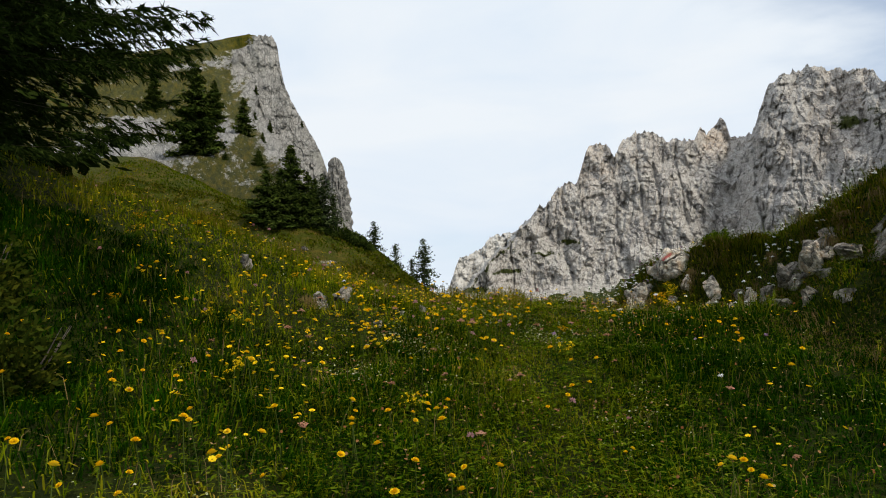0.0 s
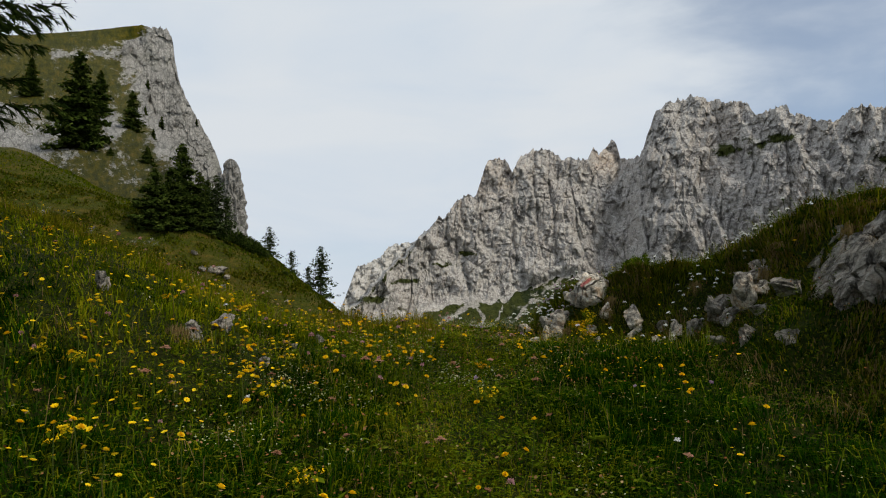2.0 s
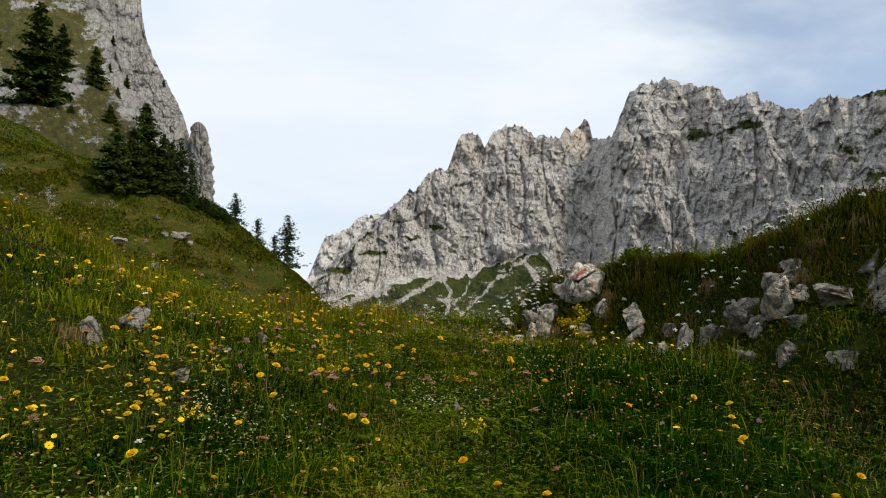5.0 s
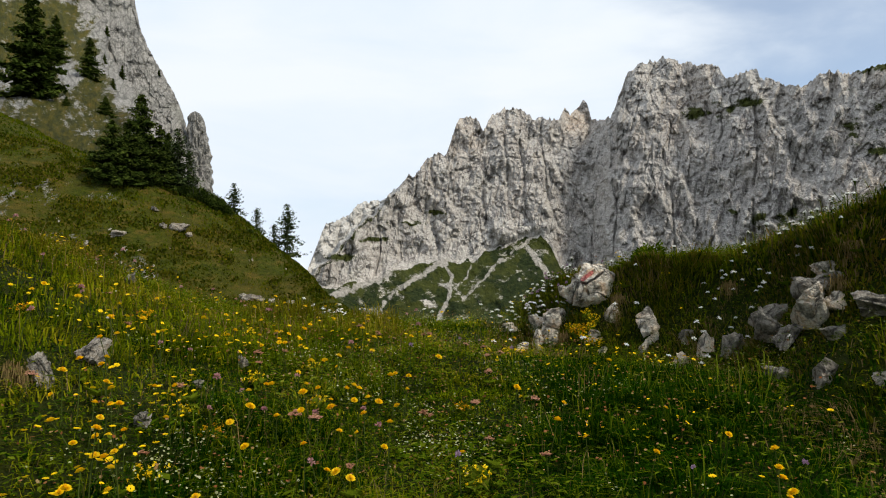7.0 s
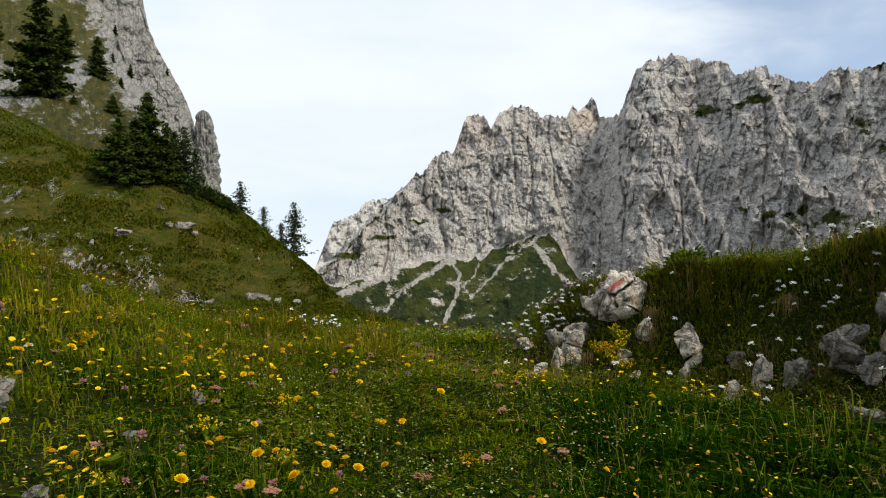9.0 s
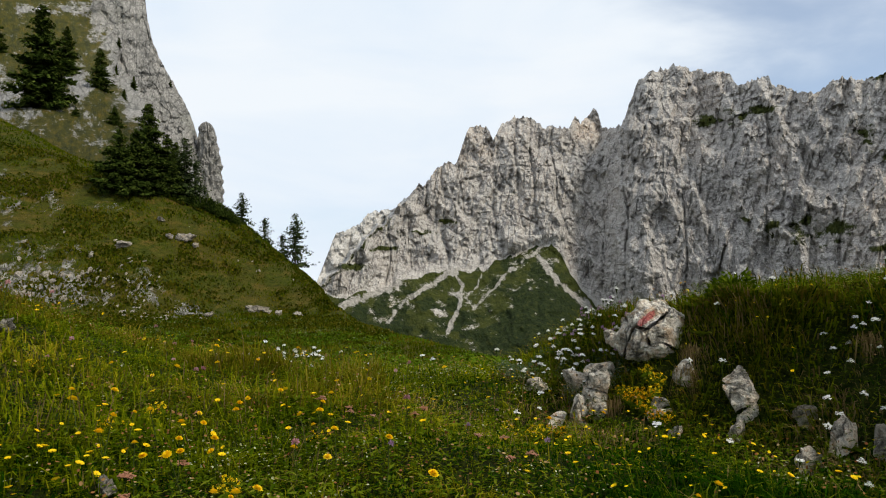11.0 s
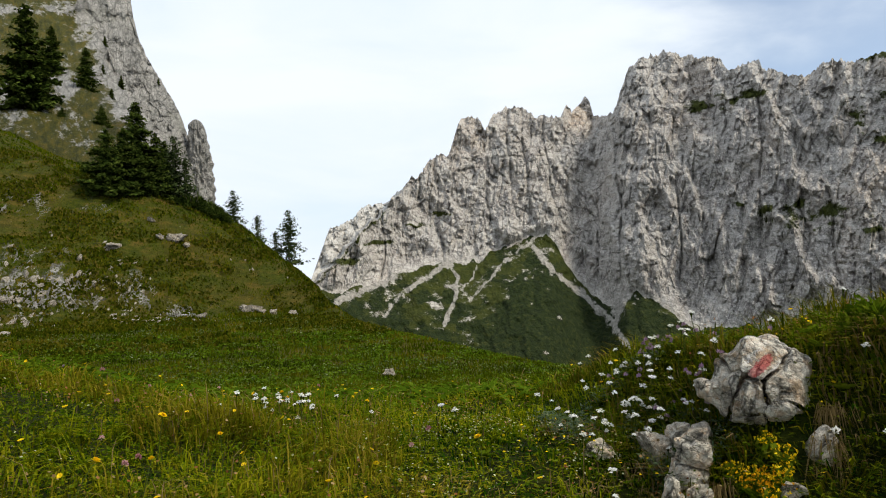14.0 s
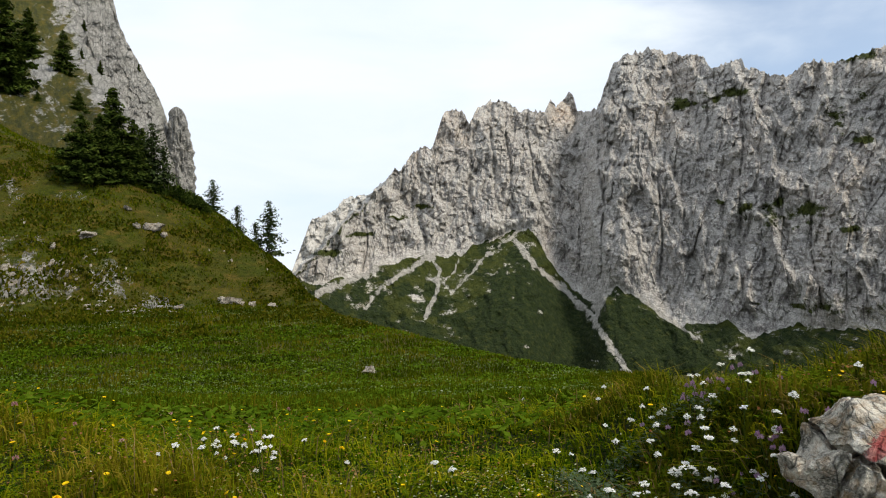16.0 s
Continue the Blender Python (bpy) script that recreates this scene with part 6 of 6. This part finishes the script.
G_Y, G_W, G_P, G_V = "yellow meadow flowers", "white umbel flowers", "pink meadow flowers", "purple meadow flowers"
YELLOWS = [daisy("yellow_flower", "yellow daisy-like meadow flower on a thin stem", h, r, YELLOW, s, G_Y) for h, r, s in ((0.24, 0.022, 1), (0.30, 0.019, 2), (0.19, 0.024, 3), (0.27, 0.016, 4), (0.22, 0.019, 5))]
spots = [(0.93, 4.56), (0.97, 4.6), (0.90, 4.63), (-1.46, 2.7), (-1.6, 3.32), (-1.41, 2.78), (-1.25, 2.78), (-1.61, 2.84), (-1.93, 3.06), (-1.86, 3.13), (-1.34, 3.09), (-1.17, 3.15), (-0.95, 3.16), (-0.7, 2.84), (-0.46, 3.22), (-0.34, 3.25),
         (-0.12, 2.98), (0.16, 2.95), (-1.96, 4.31), (-1.85, 4.34), (-1.46, 4.42), (-1.01, 3.97), (-0.61, 3.94), (-0.17, 5.09), (-0.8, 6.44), (-0.55, 6.42), (0.0, 6.53), (0.12, 6.71), (0.21, 6.53), (0.23, 6.31), (0.42, 6.69), (-0.39, 6.26), (1.05, 5.99),
         (1.56, 6.2), (2.2, 6.31), (1.41, 5.96), (-0.55, 8.94), (-0.36, 9.31), (-0.05, 9.18), (0.0, 8.64), (0.21, 8.81), (0.42, 8.73), (2.01, 8.43), (2.2, 8.25)]
spots += gathered(chosen(84, 401, yellow_test, near=1.9, far=6.5, lo=-36, hi=36), 403) + gathered(chosen(50, 405, yellow_test, near=1.7, far=4.5, lo=-36, hi=20), 406)
sow(YELLOWS, spots, 402)


def white_test(x, y):
    bank = step(2.1, 2.9, x) * step(6.2, 7.2, y)
    edge = np.exp(-((x - 2.55) / 0.5) ** 2 - ((y - 10.5) / 0.9) ** 2) * 2.0
    crest = np.exp(-((x - 0.45) / 0.55) ** 2 - ((y - 11.6) / 0.5) ** 2) * 2.0
    return np.clip(0.03 + 0.42 * bank + edge + crest, 0, 1) * np.clip(0.5 + vnoise(x * 1.6, y * 1.6, 0, 93), 0.05, 1)


UMBELS = [umbel("white_umbel", "flat white umbel flower on a branching stem", h, r, WHITE, s, G_W) for h, r, s in ((0.20, 0.019, 11), (0.24, 0.017, 12), (0.16, 0.018, 13))]
more = np.random.default_rng(14)
spots = [(0.49 + a, 11.7 + b) for a, b in more.normal(0, 0.21, (32, 2))] + [(2.70 + a, 10.0 + b) for a, b in more.normal(0, 0.2, (52, 2))] + [(2.92 + a, 10.6 + b) for a, b in more.normal(0, 0.28, (24, 2))]
spots += [(4.1 + a, 7.7 + b) for a, b in more.normal(0, 0.22, (16, 2))] + [(3.7 + a, 7.9 + b) for a, b in more.normal(0, 0.25, (14, 2))] + [(4.4 + 0.8 * a, 7.8 + b) for a, b in more.normal(0, 0.35, (30, 2))] + chosen(55, 411, white_test, near=1.8, far=9.5, lo=-30, hi=54)
sow(UMBELS, spots, 412)

PINKS = [tuft_flower("pink_flower", "rounded pink clover-like flower head", h, r, PINK, s, G_P) for h, r, s in ((0.22, 0.021, 21), (0.17, 0.017, 22))]
sow(PINKS, [(0.27, 5.74), (-0.11, 6.71), (-0.3, 6.5), (0.05, 6.45), (-0.25, 6.35), (0.2, 6.3)] + chosen(48, 421, lambda x, y: 0.5 * step(2.0, 0.5, x), near=1.8, far=9, lo=-34, hi=20), 422)
SALMONS = [umbel("withered_flower", "flat salmon-pink fading flower cluster", h, r, SALMON, s, "fading pink flowers") for h, r, s in ((0.17, 0.026, 24), (0.14, 0.021, 25))]
sow(SALMONS, [(-1.2, 5.5), (-1.05, 5.45), (0.85, 6.6), (0.95, 6.7), (1.2, 6.2), (-0.1, 5.55)] + chosen(44, 425, lambda x, y: 0.6 * step(2.6, 1.2, x) * (y < 9), near=1.8, far=8, lo=-34, hi=30), 426)
PURPLES = [tuft_flower("purple_flower", "small pale purple flower spike", h, r, PURPLE, s, G_V, 1.5) for h, r, s in ((0.13, 0.016, 31), (0.17, 0.013, 32))]
sow(PURPLES, [(3.07 + a, 10.48 + b) for a, b in more.normal(0, 0.16, (26, 2))] + [(2.95 + a, 9.85 + b) for a, b in more.normal(0, 0.13, (24, 2))] + chosen(10, 431, lambda x, y: 0.3 + 0 * x, near=1.6, far=9), 432)


def mound(name, label, seed, material, group, count=18, spread=0.07, height=0.12):
    """A low cushion carrying many small flower heads."""
    r = np.random.default_rng(seed)
    root = new(name)
    leaves = []
    for n in range(count):
        x, y = r.normal(0, spread * 0.6, 2)
        h = height * r.uniform(0.6, 1.15)
        bloom = []
        for _ in range(7):
            o = np.array([x, y, h]) + r.normal(0, 0.007, 3)
            e1, e2 = r.normal(size=3), r.normal(size=3)
            e1, e2 = e1 / np.linalg.norm(e1) * 0.0065, e2 / np.linalg.norm(e2) * 0.0065
            bloom.append([o + e1, o + e2, o - e1, o - e2])
        part("flower_head", quad_mesh("flower_head", bloom), material, root)
        for low in np.linspace(0.0, 0.85, 6):
            o = np.array([x * (0.5 + 0.5 * low), y * (0.5 + 0.5 * low), h * low])
            e1, e2 = r.normal(size=3) * 0.018, r.normal(size=3) * 0.008
            leaves.append([o - e1, o + e2, o + e1, o - e2])
    part("foliage", quad_mesh("foliage", leaves), HERB, root)
    return tagged(root, label, "flower", group)


MOUNDS = [mound("vetch_cushion", "cushion of small golden yellow flowers by the rocks", s, YELLOW if s % 2 else ORANGE, "golden cushions below the boulder") for s in (41, 42, 43)]
sow(MOUNDS, [(2.84 + a, 9.08 + b) for a, b in more.normal(0, 0.07, (9, 2))] + [(2.08 + a, 9.0 + b) for a, b in more.normal(0, 0.09, (6, 2))] + [(2.98 + a, 8.86 + b) for a, b in more.normal(0, 0.08, (4, 2))] + [(-3.0, 8.6), (-2.6, 8.5)] + chosen(22, 445, lambda x, y: 0.6 * step(1.6, 0.4, x) * (y < 9.5), near=2.8, far=8.0, lo=-32, hi=24), 442, 6, (0.65, 1.05))


def leaf_rosette(x, y, seed):
    """A low plant with a ring of broad leaves."""
    r = np.random.default_rng(seed)
    root = new("leafy_herb")
    root.matrix_basis = pose(x, y, float(land_z(x, y)) + 0.03, 0, 0, r.uniform(0, 360))
    for n in range(9):
        a, L, W = 0.7 * n + r.uniform(-0.2, 0.2), r.uniform(0.04, 0.075), r.uniform(0.012, 0.02)
        u = np.linspace(0, 1, 5)
        wide = W * np.array([0.15, 0.8, 1.0, 0.7, 0.02])
        rise = 0.02 + L * (0.7 * u - 0.25 * u ** 2) * r.uniform(0.3, 1.2)
        rows = []
        for side, up in ((-1, 0.012), (0, 0.0), (1, 0.012)):
            rows.append(np.stack([np.cos(a) * L * u - np.sin(a) * wide * side, np.sin(a) * L * u + np.cos(a) * wide * side, rise + up], -1))
        part("leaf", mesh_from("leaf", np.concatenate(rows), grid_faces(3, 5)), HERB, root)
    return tagged(root, "leafy green herb low in the meadow grass", "plant", "leafy herbs in the meadow")


for n, (x, y) in enumerate(chosen(26, 611, lambda x, y: 0.5 + 0 * x, near=1.7, far=6.0, lo=-30, hi=34)):
    leaf_rosette(x, y, 620 + n)
more_leaves = np.random.default_rng(66)
for n in range(34):
    y = more_leaves.uniform(6.6, 10.3)
    leaf_rosette(float(np.interp(y, (6.6, 8.4, 9.3, 10.3), (3.6, 3.3, 3.2, 2.7))) + more_leaves.uniform(0, 0.8), y, 660 + n)


def hanging_tuft(x, y, seed):
    """A tussock of dry grass hanging over stones."""
    r = np.random.default_rng(seed)
    n = 90
    a = r.normal(-1.75, 0.75, n)
    L = r.uniform(0.18, 0.42, n)
    lx, ly = np.cos(a) * L * r.uniform(0.1, 0.5, n), np.sin(a) * L * r.uniform(0.1, 0.5, n)
    w = 0.0022
    bx, by = r.normal(0, 0.025, n), r.normal(0, 0.025, n)
    z0, z1, z2 = r.uniform(-0.02, 0.02, n), 0.22 * L * r.uniform(0.2, 1, n), -L * r.uniform(0.1, 0.85, n)
    sx, sy = -np.sin(a) * w, np.cos(a) * w
    v = np.stack([np.stack([bx - sx, by - sy, z0], -1), np.stack([bx + sx, by + sy, z0], -1), np.stack([bx + lx * 0.5 + sx, by + ly * 0.5 + sy, z1], -1), np.stack([bx + lx * 0.5 - sx, by + ly * 0.5 - sy, z1], -1), np.stack([bx + lx, by + ly, z2], -1)], 1)
    i = np.arange(n)[:, None] * 5
    ob = part("dry_tussock", mesh_from("dry_tussock", v.reshape(-1, 3), [i + np.array([[0, 1, 2, 3]]), i + np.array([[3, 2, 4]])], False), DRY, None)
    ob.location = (x, y, float(land_z(x, y)) + 0.02)
    return tagged(ob, "tussock of dry straw-coloured grass over the stones", "grass tussock", "dry tussocks")


for n, (x, y) in enumerate(((3.24, 9.06), (-1.32, 6.68), (-1.25, 6.6), (2.72, 9.2), (3.9, 6.9), (4.25, 5.6), (4.3, 5.95), (4.28, 6.3), (4.25, 6.7), (4.08, 6.95), (3.7, 7.3), (3.18, 9.0), (3.9, 8.2))):
    hanging_tuft(x, y, 600 + n)


def small_florets(name, label, x, y, rise, size, material, seed):
    """Scattered tiny flower heads, beyond counting."""
    r = np.random.default_rng(seed)
    n = len(x)
    p = np.stack([x, y, land_z(x, y) + rise * r.uniform(0.6, 1.2, n)], -1)
    e1, e2 = r.normal(size=(n, 3)), r.normal(size=(n, 3))
    e1[:, 2] *= 0.2
    e2[:, 2] *= 0.2
    s = np.asarray(size) * r.uniform(0.6, 1.2, n)
    e1, e2 = e1 / np.linalg.norm(e1, axis=1)[:, None] * s[:, None], e2 / np.linalg.norm(e2, axis=1)[:, None] * s[:, None]
    e2 = e2 - e1 * ((e1 * e2).sum(1) / (e1 * e1).sum(1))[:, None]
    e2 = e2 / np.linalg.norm(e2, axis=1)[:, None] * s[:, None]
    c, k = 0.5, 0.87
    v = np.stack([p + e1, p + c * e1 + k * e2, p - c * e1 + k * e2, p - e1, p - c * e1 - k * e2, p + c * e1 - k * e2], 1)
    me = mesh_from(name, v.reshape(-1, 3), np.arange(6 * n).reshape(-1, 6), False)
    return tagged(part(name, me, material, None), label, "flowers", kind="stuff")


r = np.random.default_rng(491)
x, y = r.uniform(1.7, 4.0, 480), r.uniform(6.0, 10.6, 480)
k = (vnoise(x * 2.2, y * 2.2, 0, 494) > 0.1) & off_rocks(x, y)
small_florets("trefoil_flowers", "small golden flowers scattered round the stones", x[k], y[k], 0.13, 0.009, YELLOW, 492)
x, y = scatter(9500, 481, 1.3, 11)
k = off_rocks(x, y) & (vnoise(x * 0.8, y * 0.8, 0, 484) > -0.25)
small_florets("seed_heads", "dry straw-coloured seed heads among the grass", x[k], y[k], 0.19, 0.008, leaf_material("seed_heads", [(0.0, (0.16, 0.055, 0.02)), (0.5, (0.22, 0.11, 0.04)), (1.0, (0.32, 0.24, 0.11))], 0.8, 0.1, spots=0.2), 482)
x, y = scatter(15000, 451, 1.2, 10)
k = (vnoise(x * 1.7, y * 1.7, 0, 454) + 0.5 * vnoise(x * 5, y * 5, 0, 455) > 0.55) & off_rocks(x, y)
gx, gy = [], []
for cx, cy, w, count in ((-0.35, 5.9, 0.2, 260), (-0.1, 5.6, 0.14, 120), (0.95, 6.3, 0.16, 160), (1.0, 6.6, 0.2, 150), (-0.6, 4.9, 0.16, 140), (0.7, 7.3, 0.2, 140), (0.2, 8.1, 0.25, 130), (2.3, 9.9, 0.15, 110), (1.6, 10.6, 0.25, 120), (2.0, 10.5, 0.35, 260), (1.3, 9.6, 0.3, 140)):
    gx.append(more.normal(cx, w, count)), gy.append(more.normal(cy, w, count))
x, y, k = np.r_[x[k], np.concatenate(gx)], np.r_[y[k], np.concatenate(gy)], slice(None)
small_florets("tiny_white_flowers", "tiny white flowers in patches among the grass", x[k], y[k], 0.13, 0.006, leaf_material("cream_petals", [(0.0, (0.20, 0.22, 0.07)), (0.7, (0.42, 0.43, 0.24)), (1.0, (0.62, 0.61, 0.46))], 0.6, 0.2), 452)
def meadow_daisies():
    """The many yellow heads beyond those set one by one."""
    r = np.random.default_rng(463)
    x, y = scatter(40000, 461, 1.6, 12, lo=-34, hi=34)
    k = (r.random(len(x)) < (0.16 * yellow_test(x, y) + 0.006) * (1 - 0.6 * step(6.8, 8.6, y))) & (path_distance(x, y) > 1.1) & off_rocks(x, y)
    x, y = x[k], y[k]
    p = np.stack([x, y, land_z(x, y) + r.uniform(0.12, 0.26, len(x))], -1)
    heads = []
    for o in p:
        q = ray_petals(r.uniform(0.010, 0.020), 8, r.uniform(0.2, 0.5), 2)
        t = np.array(Euler((r.normal(0, 0.3), r.normal(0, 0.3), r.uniform(0, 6))).to_matrix())
        heads.append(q @ t.T + o)
    me = quad_mesh("far_yellow_flowers", np.concatenate(heads))
    return tagged(part("far_yellow_flowers", me, YELLOW, None), "scattered yellow flower heads across the meadow", "flowers", kind="stuff")


meadow_daisies()
r = np.random.default_rng(471)
d, a = 9 + 75 * r.random(26000) ** 1.4, np.radians(r.uniform(-24, 26, 26000))
x, y = 0.8 + d * np.sin(a), 7 + d * np.cos(a)
k = (vnoise(x * 0.2, y * 0.2, 0, 475) + 0.5 * vnoise(x * 0.9, y * 0.9, 0, 476) > -0.05) & (land_z(x, y) > -12) & (d > 12)
small_florets("hollow_flowers", "pale small flowers and seed heads across the hollow", x[k], y[k], 0.22, 0.018 + 0.0007 * d[k], leaf_material("pale_seed_heads", [(0.0, (0.06, 0.10, 0.02)), (0.8, (0.15, 0.19, 0.07)), (1.0, (0.5, 0.5, 0.42))], 0.7, 0.2), 472)
